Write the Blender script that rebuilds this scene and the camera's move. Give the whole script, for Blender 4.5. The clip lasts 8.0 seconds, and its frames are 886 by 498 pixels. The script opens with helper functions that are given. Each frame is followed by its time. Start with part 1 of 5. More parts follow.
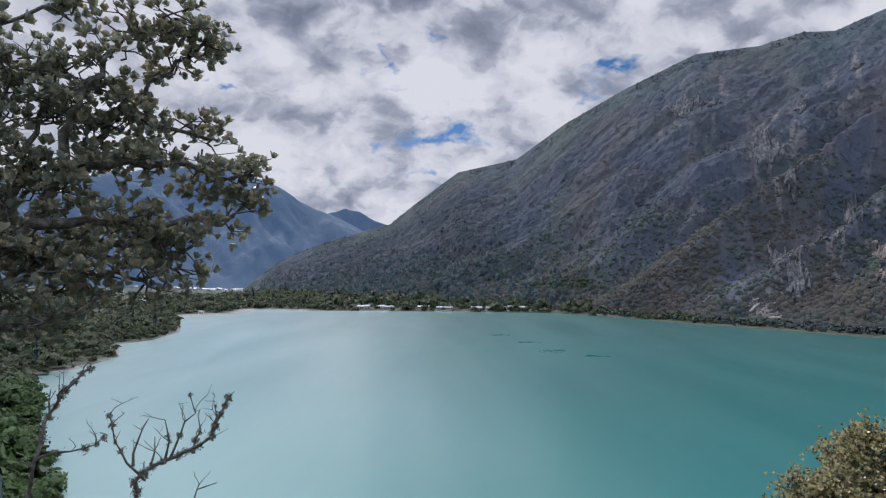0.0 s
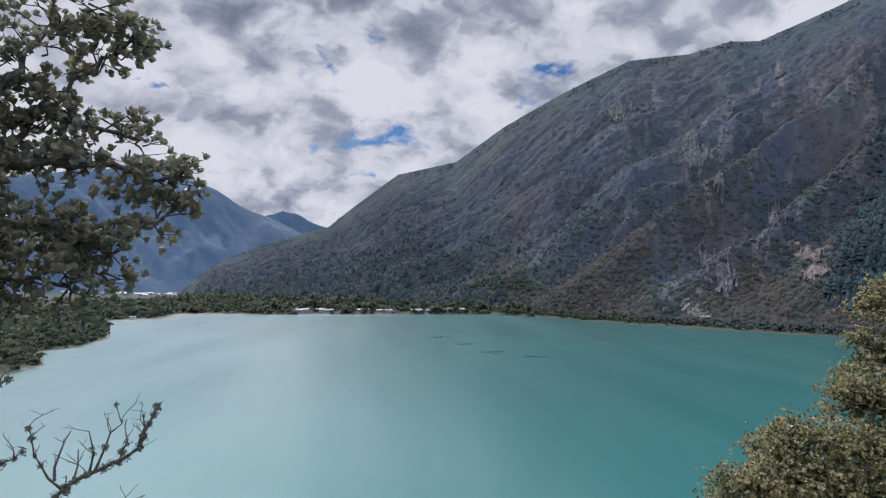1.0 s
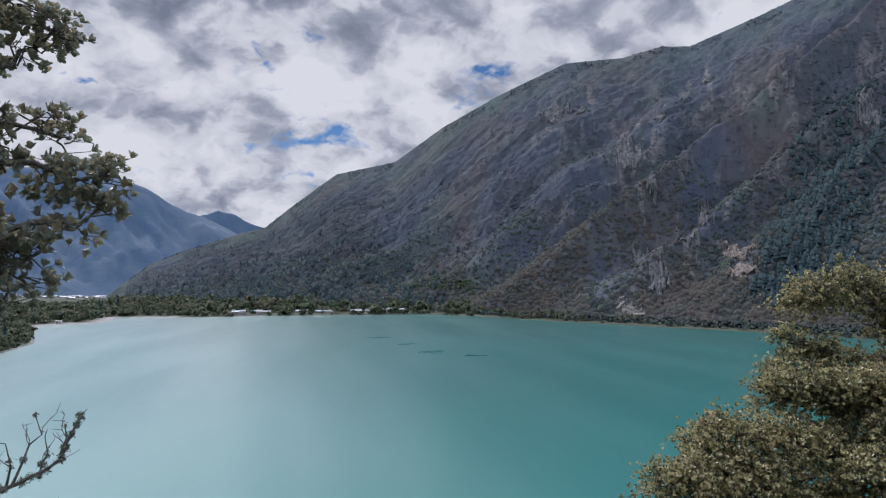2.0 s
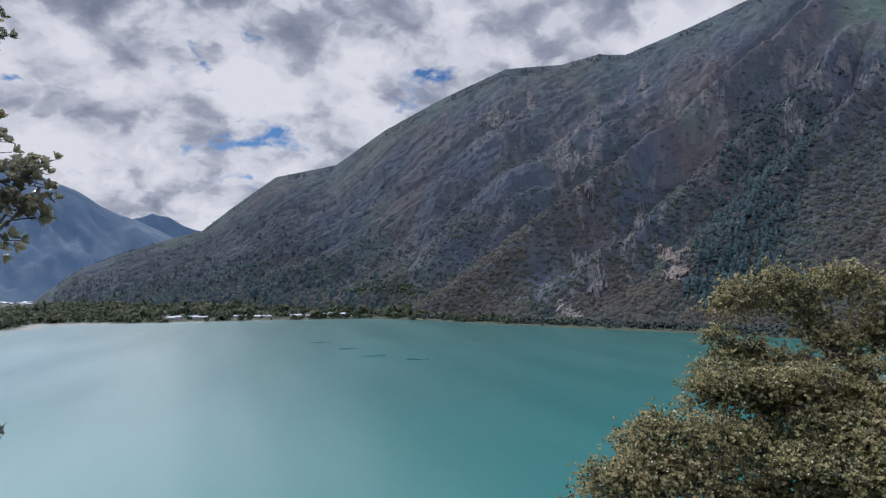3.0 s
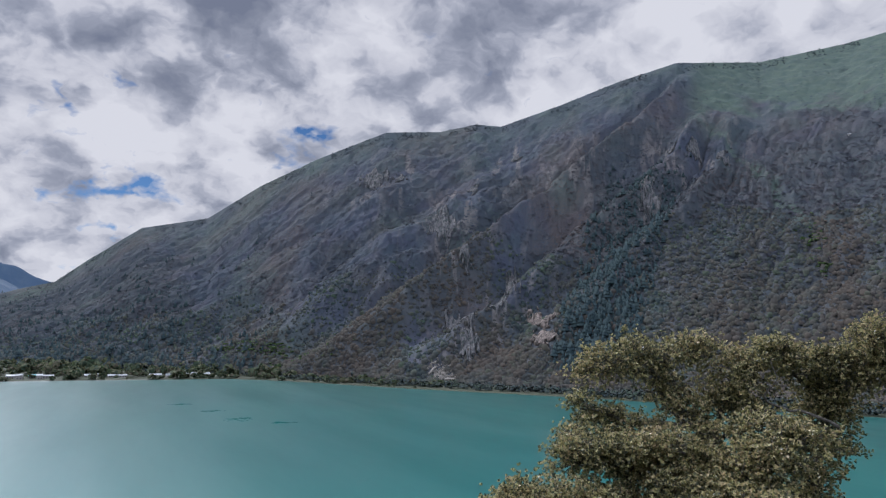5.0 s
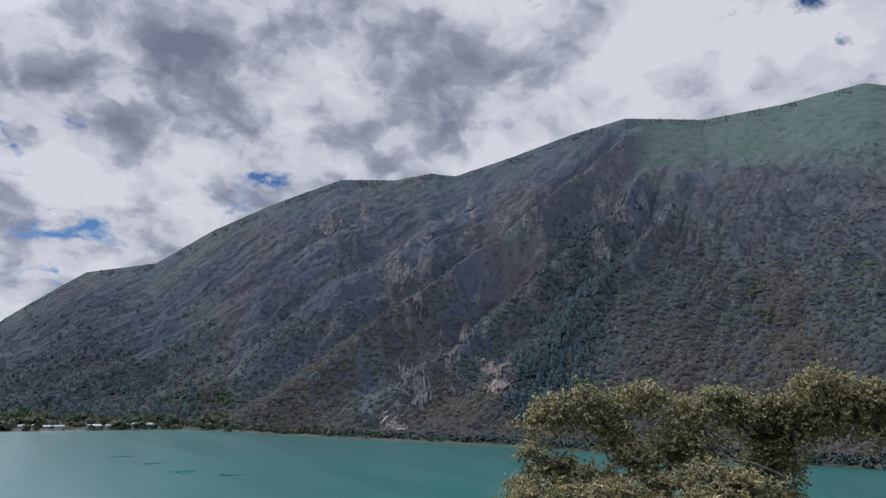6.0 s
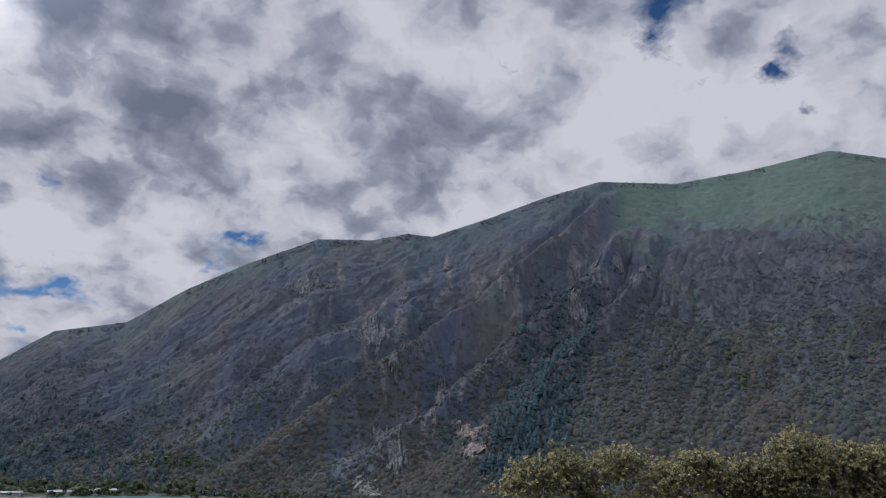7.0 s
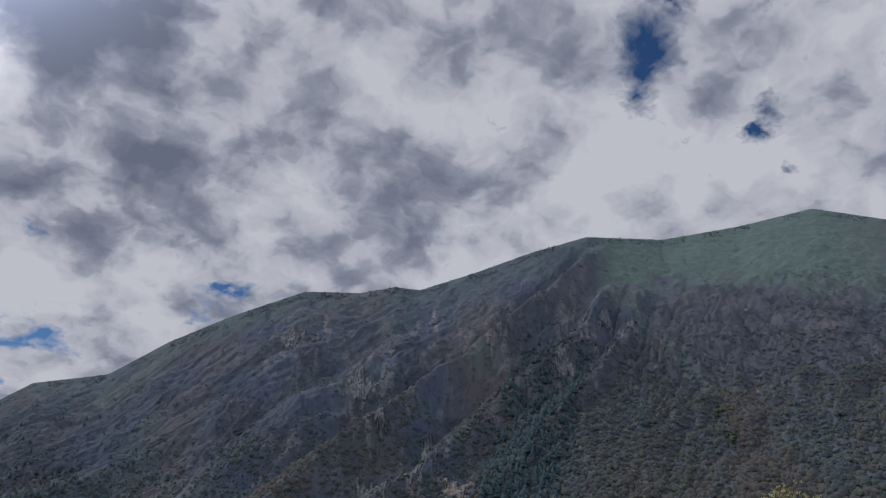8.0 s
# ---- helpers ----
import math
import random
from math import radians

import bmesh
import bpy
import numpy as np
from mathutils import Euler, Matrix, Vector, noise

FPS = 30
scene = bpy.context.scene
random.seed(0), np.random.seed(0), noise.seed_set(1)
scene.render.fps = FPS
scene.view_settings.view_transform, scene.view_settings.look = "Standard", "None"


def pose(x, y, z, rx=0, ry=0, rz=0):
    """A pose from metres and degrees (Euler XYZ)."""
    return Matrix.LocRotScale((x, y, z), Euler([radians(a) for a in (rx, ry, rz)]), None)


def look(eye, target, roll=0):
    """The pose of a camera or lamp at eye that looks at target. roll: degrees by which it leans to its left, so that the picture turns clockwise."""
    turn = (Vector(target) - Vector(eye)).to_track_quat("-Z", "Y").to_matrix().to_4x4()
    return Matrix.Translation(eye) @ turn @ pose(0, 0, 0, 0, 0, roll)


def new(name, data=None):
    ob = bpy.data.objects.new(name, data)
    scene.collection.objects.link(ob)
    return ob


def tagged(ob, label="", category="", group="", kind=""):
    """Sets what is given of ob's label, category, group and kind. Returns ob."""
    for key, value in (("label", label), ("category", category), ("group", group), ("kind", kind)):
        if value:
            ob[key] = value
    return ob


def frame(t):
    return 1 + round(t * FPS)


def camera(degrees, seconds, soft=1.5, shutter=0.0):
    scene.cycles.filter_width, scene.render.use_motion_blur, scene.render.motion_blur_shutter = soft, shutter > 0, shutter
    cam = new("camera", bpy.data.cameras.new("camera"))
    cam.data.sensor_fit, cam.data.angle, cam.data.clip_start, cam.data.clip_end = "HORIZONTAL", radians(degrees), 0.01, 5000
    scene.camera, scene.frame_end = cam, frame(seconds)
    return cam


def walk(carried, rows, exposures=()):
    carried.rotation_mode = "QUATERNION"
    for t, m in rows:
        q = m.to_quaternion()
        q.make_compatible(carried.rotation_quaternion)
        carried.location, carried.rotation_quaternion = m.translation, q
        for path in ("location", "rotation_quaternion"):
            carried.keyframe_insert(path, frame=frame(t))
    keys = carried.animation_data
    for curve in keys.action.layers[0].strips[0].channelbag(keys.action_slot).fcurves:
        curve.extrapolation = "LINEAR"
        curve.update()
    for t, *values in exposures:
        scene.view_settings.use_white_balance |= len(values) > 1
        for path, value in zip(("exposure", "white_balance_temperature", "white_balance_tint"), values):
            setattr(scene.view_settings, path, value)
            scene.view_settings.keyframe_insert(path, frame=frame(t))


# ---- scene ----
# ---- camera: a hand-held pan to the right and up, from a wooded slope 60 m above a mountain lake ----
cam = camera(62.85, 8.0, soft=1.2)
EYE = 60.0
PATH = [
    (0.0, pose(0.000, 0.000, EYE, 92.10, 0.00, 0.00)),
    (0.5, pose(0.008, 0.008, EYE + 0.002, 92.20, 0.17, -2.25)),
    (1.0, pose(0.016, 0.016, EYE + 0.004, 92.28, 0.36, -4.74)),
    (1.5, pose(0.025, 0.025, EYE + 0.007, 92.29, 0.54, -7.17)),
    (3.0, pose(0.050, 0.050, EYE + 0.015, 92.45, 1.04, -14.10)),
    (3.5, pose(0.057, 0.050, EYE + 0.019, 93.15, 0.87, -16.50)),
    (4.0, pose(0.065, 0.050, EYE + 0.024, 94.25, 0.54, -19.04)),
    (4.5, pose(0.073, 0.050, EYE + 0.030, 95.61, 0.21, -21.62)),
    (6.0, pose(0.095, 0.050, EYE + 0.050, 100.95, -0.08, -27.70)),
    (6.5, pose(0.100, 0.050, EYE + 0.056, 103.28, -0.02, -28.83)),
    (7.0, pose(0.104, 0.050, EYE + 0.060, 105.71, -0.06, -29.58)),
    (7.5, pose(0.107, 0.050, EYE + 0.063, 107.98, -0.18, -30.14)),
    (8.0, pose(0.110, 0.050, EYE + 0.065, 109.94, -0.27, -30.66)),
]
walk(cam, PATH, [(0.0, 0.0, 5800, 13), (4.8, 0.0, 5800, 13), (6.5, -0.17, 5800, 13), (7.0, -0.26, 5800, 13), (8.0, -0.45, 5800, 13)])

# ---- world: blue sky behind broken grey and white cloud; a veiled sun ----
SUN_BEARING, SUN_HEIGHT = -20.0, 47.0
world = bpy.data.worlds.new("sky")
scene.world = world
world.use_nodes = True
wt = world.node_tree
wt.nodes.clear()


def wnode(kind):
    return wt.nodes.new(kind)


def wmath(op, a, b=None, c=None, clamp=False):
    n = wnode("ShaderNodeMath")
    n.operation, n.use_clamp = op, clamp
    for i, v in enumerate((a, b, c)):
        if v is None:
            continue
        if isinstance(v, (int, float)):
            n.inputs[i].default_value = v
        else:
            wt.links.new(v, n.inputs[i])
    return n.outputs[0]


def wnoise(vec, scale, detail, rough, lac=2.0, distortion=0.0):
    n = wnode("ShaderNodeTexNoise")
    n.inputs["Scale"].default_value, n.inputs["Detail"].default_value = scale, detail
    n.inputs["Roughness"].default_value, n.inputs["Lacunarity"].default_value = rough, lac
    n.inputs["Distortion"].default_value = distortion
    wt.links.new(vec, n.inputs["Vector"])
    return n


def wcombine(x, y, z):
    n = wnode("ShaderNodeCombineXYZ")
    for i, v in enumerate((x, y, z)):
        if isinstance(v, (int, float)):
            n.inputs[i].default_value = v
        else:
            wt.links.new(v, n.inputs[i])
    return n.outputs[0]


coord = wnode("ShaderNodeTexCoord")
split = wnode("ShaderNodeSeparateXYZ")
wt.links.new(coord.outputs["Generated"], split.inputs[0])
dx, dy, dz = split.outputs
up = wmath("MAXIMUM", dz, 0.0)
# bearing and height of each part of the sky, in degrees
bearing = wmath("MULTIPLY", wmath("ARCTAN2", dx, dy), 57.2958)
height = wmath("MULTIPLY", wmath("ARCSINE", dz), 57.2958)
# a flat cloud layer seen in perspective
over = wmath("DIVIDE", 1.0, wmath("ADD", up, 0.55))
layer = wcombine(wmath("MULTIPLY", dx, over), wmath("MULTIPLY", dy, over), 0.0)
warp = wnoise(layer, 9.0, 4.0, 0.6)
wsep = wnode("ShaderNodeSeparateColor")
wt.links.new(warp.outputs["Color"], wsep.inputs[0])
b2 = wmath("ADD", bearing, wmath("MULTIPLY", wmath("SUBTRACT", wsep.outputs[0], 0.5), 11.0))
h2 = wmath("ADD", height, wmath("MULTIPLY", wmath("SUBTRACT", wsep.outputs[1], 0.5), 7.0))


def blobs(spots):
    """The sum of soft round patches: bearing, height, half width, half height, strength."""
    total = 0.0
    for b, h, sb, sh, k in spots:
        u = wmath("MULTIPLY", wmath("SUBTRACT", b2, b), 1.0 / sb)
        v = wmath("MULTIPLY", wmath("SUBTRACT", h2, h), 1.0 / sh)
        r = wmath("ADD", wmath("MULTIPLY", u, u), wmath("MULTIPLY", v, v))
        total = wmath("ADD", wmath("MULTIPLY", wmath("EXPONENT", wmath("MULTIPLY", r, -1.0)), k), total)
    return total


gaps = blobs([(-0.9, 11.0, 3.2, 1.0, 1.1), (11.2, 14.0, 1.9, 0.8, 0.75), (13.9, 15.6, 2.6, 0.7, 0.95), (-0.9, 18.5, 1.4, 0.6, 0.8),
              (-5.2, 17.3, 0.9, 0.5, 0.7), (-17.0, 13.8, 1.3, 0.5, 0.7), (-0.9, 7.9, 1.5, 0.35, 0.6), (48.0, 33.2, 3.2, 2.6, 1.35),
              (50.0, 36.0, 3.2, 1.6, 0.6), (57.1, 27.2, 1.3, 1.2, 1.05), (59.0, 24.4, 0.7, 0.7, 0.6), (57.5, 35.2, 1.8, 0.8, 0.6)])
shades = blobs([(-10.0, 19.3, 7.0, 1.8, 1.1), (-8.7, 12.8, 3.4, 1.6, 0.8), (6.0, 18.8, 6.0, 1.6, 0.6), (29.2, 34.8, 6.0, 4.6, 1.15), (-1.0, 32.8, 8.5, 4.5, 2.6),
                (37.9, 31.3, 3.6, 2.6, 0.5), (8.8, 21.0, 6.0, 3.2, 1.4), (29.4, 23.3, 4.6, 3.0, 1.1), (8.0, 24.5, 5.5, 3.0, 0.9), (63.6, 29.2, 5.5, 5.0, 0.7),
                (17.0, 26.5, 3.2, 3.2, 0.7), (40.0, 22.2, 4.2, 1.8, 0.6), (9.3, 36.5, 8.0, 3.0, 1.2), (22.0, 20.0, 7.0, 2.2, 0.55), (-29.0, 18.0, 7.0, 2.5, 0.5)])
lights = blobs([(28.3, 29.5, 2.0, 1.3, 0.6), (45.5, 26.5, 4.5, 4.0, 1.1), (18.3, 23.5, 1.8, 1.5, 0.6), (-1.3, 14.7, 5.0, 1.6, 0.5), (52.5, 23.0, 4.0, 1.6, 0.6),
                (10.6, 29.8, 2.2, 1.2, 0.25), (-3.0, 28.7, 1.6, 2.4, 0.2), (53.0, 29.5, 4.5, 4.0, 1.0), (-7.4, 15.8, 4.5, 1.4, 0.45), (-3.8, 12.7, 3.0, 1.6, 0.4),
                (3.9, 10.5, 3.5, 1.8, 0.5), (-11.0, 9.5, 4.0, 1.4, 0.4)])
warped = wnode("ShaderNodeVectorMath")
warped.operation = "MULTIPLY_ADD"
wt.links.new(warp.outputs["Color"], warped.inputs[0])
warped.inputs[1].default_value = (0.10, 0.10, 0.0)
wt.links.new(layer, warped.inputs[2])
big = wnoise(layer, 3.6, 3.0, 0.5).outputs[0]
mid = wnoise(warped.outputs[0], 9.0, 5.0, 0.54, 2.1).outputs[0]
fine = wnoise(warped.outputs[0], 24.0, 4.0, 0.6).outputs[0]
puff = wnode("ShaderNodeTexVoronoi")
puff.feature = "SMOOTH_F1"
puff.inputs["Scale"].default_value, puff.inputs["Detail"].default_value, puff.inputs["Roughness"].default_value = 9.5, 3.0, 0.5
puff.inputs["Smoothness"].default_value = 0.5
wt.links.new(warped.outputs[0], puff.inputs["Vector"])
# thickness of the cloud: none is blue sky, thin is white, thick is grey
thick = wmath("ADD", 0.58, wmath("MULTIPLY", wmath("SUBTRACT", big, 0.5), 0.85))
thick = wmath("ADD", thick, wmath("MULTIPLY", wmath("SUBTRACT", mid, 0.5), 1.35))
thick = wmath("ADD", thick, wmath("MULTIPLY", wmath("SUBTRACT", fine, 0.5), 0.35))
thick = wmath("ADD", thick, wmath("MULTIPLY", wmath("SUBTRACT", 0.62, puff.outputs["Distance"]), 0.75))
thick = wmath("ADD", thick, wmath("MULTIPLY", wmath("MULTIPLY", shades, wmath("ADD", 0.5, mid)), 0.26))
thick = wmath("SUBTRACT", thick, wmath("MULTIPLY", lights, 0.11))
tone = wmath("MAXIMUM", thick, 0.0)
ramp = wnode("ShaderNodeValToRGB")
ramp.color_ramp.interpolation = "LINEAR"
stops = ramp.color_ramp.elements
stops[0].position, stops[0].color = 0.10, (0.72, 0.695, 0.68, 1)
stops[1].position, stops[1].color = 1.0, (0.185, 0.20, 0.25, 1)
for at_, colour in ((0.36, (0.585, 0.57, 0.578, 1)), (0.50, (0.44, 0.44, 0.47, 1)), (0.62, (0.335, 0.343, 0.383, 1)), (0.80, (0.25, 0.262, 0.305, 1))):
    stops.new(at_).color = colour
wt.links.new(tone, ramp.inputs[0])
# the cloud is brighter round the veiled sun
sv = (math.sin(radians(SUN_BEARING)) * math.cos(radians(SUN_HEIGHT)), math.cos(radians(SUN_BEARING)) * math.cos(radians(SUN_HEIGHT)), math.sin(radians(SUN_HEIGHT)))
toward = wmath("ADD", wmath("ADD", wmath("MULTIPLY", dx, sv[0]), wmath("MULTIPLY", dy, sv[1])), wmath("MULTIPLY", dz, sv[2]))
glow = wmath("POWER", wmath("MAXIMUM", toward, 0.0), 60.0)
# unseen sky behind the viewer, away from the sun: brighter and bluer, as fill
away = wmath("MULTIPLY", wmath("SUBTRACT", 0.15, dy), 1.4, clamp=True)
cloud_light = wmath("ADD", wmath("ADD", 1.0, wmath("MULTIPLY", glow, 32.0)), wmath("MULTIPLY", away, 3.1))
# how open the cloud is
open_ = wmath("SUBTRACT", wmath("SUBTRACT", gaps, wmath("MULTIPLY", wmath("SUBTRACT", mid, 0.5), 1.2)), wmath("MULTIPLY", wmath("SUBTRACT", fine, 0.5), 1.7))
open_ = wmath("ADD", open_, wmath("MULTIPLY", away, 0.62))
open_ = wmath("MULTIPLY", wmath("SUBTRACT", open_, 0.32), 1.6, clamp=True)
sky = wnode("ShaderNodeTexSky")
sky.sky_type, sky.sun_disc = "NISHITA", False
sky.sun_elevation, sky.sun_rotation, sky.altitude = radians(SUN_HEIGHT), radians(SUN_BEARING), 3500
skyback = wnode("ShaderNodeBackground")
wt.links.new(wmath("ADD", 0.064, wmath("MULTIPLY", away, 0.085)), skyback.inputs[1])
deep = wnode("ShaderNodeHueSaturation")
deep.inputs["Saturation"].default_value = 1.2
wt.links.new(sky.outputs[0], deep.inputs["Color"])
wt.links.new(deep.outputs[0], skyback.inputs[0])
cloud = wnode("ShaderNodeBackground")
wt.links.new(cloud_light, cloud.inputs[1])
wt.links.new(ramp.outputs[0], cloud.inputs[0])
blend = wnode("ShaderNodeMixShader")
wt.links.new(open_, blend.inputs[0])
wt.links.new(cloud.outputs[0], blend.inputs[1])
wt.links.new(skyback.outputs[0], blend.inputs[2])
wout = wnode("ShaderNodeOutputWorld")
wt.links.new(blend.outputs[0], wout.inputs[0])

sun = new("sun", bpy.data.lights.new("sun", "SUN"))
sun.data.energy, sun.data.angle, sun.data.color = 1.9, radians(22), (1.0, 0.95, 0.88)
sb, sh = radians(SUN_BEARING), radians(SUN_HEIGHT)
sun.matrix_world = look((0, 0, 0), (-math.sin(sb) * math.cos(sh), -math.cos(sb) * math.cos(sh), -math.sin(sh)))


# ---- materials ----
def material(name, colours, scale=1.0, rough=0.85, bump=0.0, bump_scale=8.0, island=0.0, random_=0.0, metal=0.0, spec=0.3, coords="Object", detail=6.0, contrast=(0.3, 0.7), sheen=0.0):
    """A surface whose colour runs through colours by noise of that scale (per metre), with a second finer scale and relief."""
    m = bpy.data.materials.new(name)
    m.use_nodes = True
    t = m.node_tree
    p = t.nodes["Principled BSDF"]
    p.inputs["Roughness"].default_value, p.inputs["Metallic"].default_value = rough, metal
    p.inputs["Specular IOR Level"].default_value = spec
    p.inputs["Sheen Weight"].default_value = sheen
    tc = t.nodes.new("ShaderNodeTexCoord")
    n = t.nodes.new("ShaderNodeTexNoise")
    n.inputs["Scale"].default_value, n.inputs["Detail"].default_value, n.inputs["Roughness"].default_value = scale, detail, 0.6
    t.links.new(tc.outputs[coords], n.inputs["Vector"])
    value = n.outputs[0]
    if island or random_:
        src = t.nodes.new("ShaderNodeNewGeometry").outputs["Random Per Island"] if island else t.nodes.new("ShaderNodeObjectInfo").outputs["Random"]
        k = island or random_
        a = t.nodes.new("ShaderNodeMath")
        a.operation = "MULTIPLY_ADD"
        t.links.new(src, a.inputs[0])
        a.inputs[1].default_value = k
        b = t.nodes.new("ShaderNodeMath")
        b.operation = "MULTIPLY_ADD"
        t.links.new(value, b.inputs[0])
        b.inputs[1].default_value, b.inputs[2].default_value = 1 - k * 0.5, -k * 0.25
        t.links.new(b.outputs[0], a.inputs[2])
        value = a.outputs[0]
    r = t.nodes.new("ShaderNodeValToRGB")
    e = r.color_ramp.elements
    lo, hi = contrast
    e[0].position, e[0].color = lo, (*colours[0], 1)
    e[1].position, e[1].color = hi, (*colours[-1], 1)
    for i, c in enumerate(colours[1:-1]):
        e.new(lo + (hi - lo) * (i + 1) / (len(colours) - 1)).color = (*c, 1)
    t.links.new(value, r.inputs[0])
    t.links.new(r.outputs[0], p.inputs["Base Color"])
    if bump:
        bn = t.nodes.new("ShaderNodeTexNoise")
        bn.inputs["Scale"].default_value, bn.inputs["Detail"].default_value = bump_scale, 5
        t.links.new(tc.outputs[coords], bn.inputs["Vector"])
        bu = t.nodes.new("ShaderNodeBump")
        bu.inputs["Strength"].default_value, bu.inputs["Distance"].default_value = 1.0, bump
        t.links.new(bn.outputs[0], bu.inputs["Height"])
        t.links.new(bu.outputs[0], p.inputs["Normal"])
    return m


def mix_by(m, colours, scale, mask):
    """Lays a second noisy colour over a material's base colour where mask (a function that builds nodes and gives a 0..1 socket) says so."""
    t = m.node_tree
    p = t.nodes["Principled BSDF"]
    old = p.inputs["Base Color"].links[0].from_socket
    tc = t.nodes.new("ShaderNodeTexCoord")
    n = t.nodes.new("ShaderNodeTexNoise")
    n.inputs["Scale"].default_value, n.inputs["Detail"].default_value = scale, 6
    t.links.new(tc.outputs["Object"], n.inputs["Vector"])
    r = t.nodes.new("ShaderNodeValToRGB")
    r.color_ramp.elements[0].position, r.color_ramp.elements[0].color = 0.3, (*colours[0], 1)
    r.color_ramp.elements[1].position, r.color_ramp.elements[1].color = 0.7, (*colours[-1], 1)
    t.links.new(n.outputs[0], r.inputs[0])
    mx = t.nodes.new("ShaderNodeMix")
    mx.data_type = "RGBA"
    t.links.new(mask(t, tc, n.outputs[0]), mx.inputs[0])
    t.links.new(old, mx.inputs[6])
    t.links.new(r.outputs[0], mx.inputs[7])
    t.links.new(mx.outputs[2], p.inputs["Base Color"])


def streaked(m, scale, dark):
    """Dark runs down a rock face."""
    def build(t, tc, noise_):
        mp = t.nodes.new("ShaderNodeMapping")
        mp.inputs["Scale"].default_value = (scale, scale, scale * 0.22)
        t.links.new(tc.outputs["Object"], mp.inputs[0])
        n = t.nodes.new("ShaderNodeTexNoise")
        n.inputs["Scale"].default_value, n.inputs["Detail"].default_value = 1.0, 6
        t.links.new(mp.outputs[0], n.inputs["Vector"])
        r = t.nodes.new("ShaderNodeMapRange")
        r.inputs[1].default_value, r.inputs[2].default_value = 0.46, 0.60
        t.links.new(n.outputs[0], r.inputs[0])
        return r.outputs[0]
    mix_by(m, dark, 0.3, build)


def attribute_mask(name):
    def build(t, tc, noise_):
        a = t.nodes.new("ShaderNodeAttribute")
        a.attribute_name = name
        return a.outputs["Fac"]
    return build


# slope, grass and shrub colours hold extra blue for distance haze
HEATH_HAZE = [(0.039, 0.052, 0.077), (0.049, 0.057, 0.085), (0.042, 0.058, 0.077), (0.055, 0.062, 0.087)]
WARM = [(0.066, 0.061, 0.066), (0.087, 0.075, 0.073)]
WARM_WOOD = [(0.050, 0.048, 0.046), (0.078, 0.066, 0.055)]
M_SLOPE = material("haze-blue scrub slope", HEATH_HAZE, 0.012, 0.95, 0.9, 0.22, detail=9, spec=0.2)


def speckle(t, tc, noise_):
    """Small dark shrubs in loose patches."""
    out = []
    for scale, lo, hi in ((0.22, 0.50, 0.60), (0.02, 0.38, 0.62)):
        n = t.nodes.new("ShaderNodeTexNoise")
        n.inputs["Scale"].default_value, n.inputs["Detail"].default_value, n.inputs["Roughness"].default_value = scale, 5, 0.65
        t.links.new(tc.outputs["Object"], n.inputs["Vector"])
        r = t.nodes.new("ShaderNodeMapRange")
        r.inputs[1].default_value, r.inputs[2].default_value = lo, hi
        t.links.new(n.outputs[0], r.inputs[0])
        out.append(r.outputs[0])
    m = t.nodes.new("ShaderNodeMath")
    m.operation = "MULTIPLY"
    t.links.new(out[0], m.inputs[0])
    t.links.new(out[1], m.inputs[1])
    return m.outputs[0]


mix_by(M_SLOPE, WARM, 0.02, attribute_mask("warm"))
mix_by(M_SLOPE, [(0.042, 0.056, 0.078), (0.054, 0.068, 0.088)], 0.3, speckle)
# darkened in colour under the woods, to match the tone of the trees
mix_by(M_SLOPE, [(0.036, 0.050, 0.062), (0.054, 0.060, 0.066)], 0.06, attribute_mask("dark_under_wood"))
mix_by(M_SLOPE, [(0.056, 0.086, 0.078), (0.078, 0.108, 0.088)], 0.05, attribute_mask("grass"))
mix_by(M_SLOPE, [(0.09, 0.085, 0.085), (0.19, 0.18, 0.175)], 0.08, attribute_mask("rock"))
# the greens of the mountain woods are shifted to blue for haze too
M_FOREST = material("mountain forest", [(0.030, 0.046, 0.052), (0.044, 0.060, 0.060), (0.062, 0.068, 0.064), (0.050, 0.074, 0.054)], 0.02, 0.95, island=0.5, spec=0.1)
M_SHRUB = material("haze-blue heath shrubs", [(0.038, 0.051, 0.073), (0.052, 0.060, 0.086), (0.044, 0.063, 0.079), (0.066, 0.072, 0.094)], 0.02, 0.95, island=0.4, spec=0.1, detail=9)
mix_by(M_FOREST, WARM_WOOD, 0.05, attribute_mask("warm"))
mix_by(M_SHRUB, WARM, 0.05, attribute_mask("warm"))
M_CONIFER = material("dark conifer forest", [(0.028, 0.047, 0.056), (0.040, 0.061, 0.064)], 0.02, 0.95, island=0.4, spec=0.1)
M_SHORE_LEAF = material("shore wood leaves", [(0.038, 0.062, 0.040), (0.060, 0.088, 0.046), (0.098, 0.112, 0.060), (0.086, 0.082, 0.056)], 0.014, 0.8, island=0.5, spec=0.2)
M_FRESH_LEAF = material("fresh green leaves", [(0.044, 0.080, 0.030), (0.078, 0.124, 0.044)], 0.05, 0.8, island=0.6, spec=0.2)
M_BEACH = material("grey beach and grass bank", [(0.030, 0.044, 0.028), (0.046, 0.053, 0.034), (0.036, 0.052, 0.028)], 0.03, 0.95, 0.3, 0.6, detail=8)
mix_by(M_BEACH, [(0.17, 0.165, 0.155), (0.30, 0.29, 0.275)], 0.12, attribute_mask("sand"))
M_ROCK = material("cracked granite cliff", [(0.076, 0.080, 0.090), (0.114, 0.114, 0.120), (0.185, 0.178, 0.178)], 0.07, 0.95, 1.6, 0.35, detail=9)
streaked(M_ROCK, 0.22, [(0.045, 0.056, 0.058), (0.062, 0.068, 0.070)])
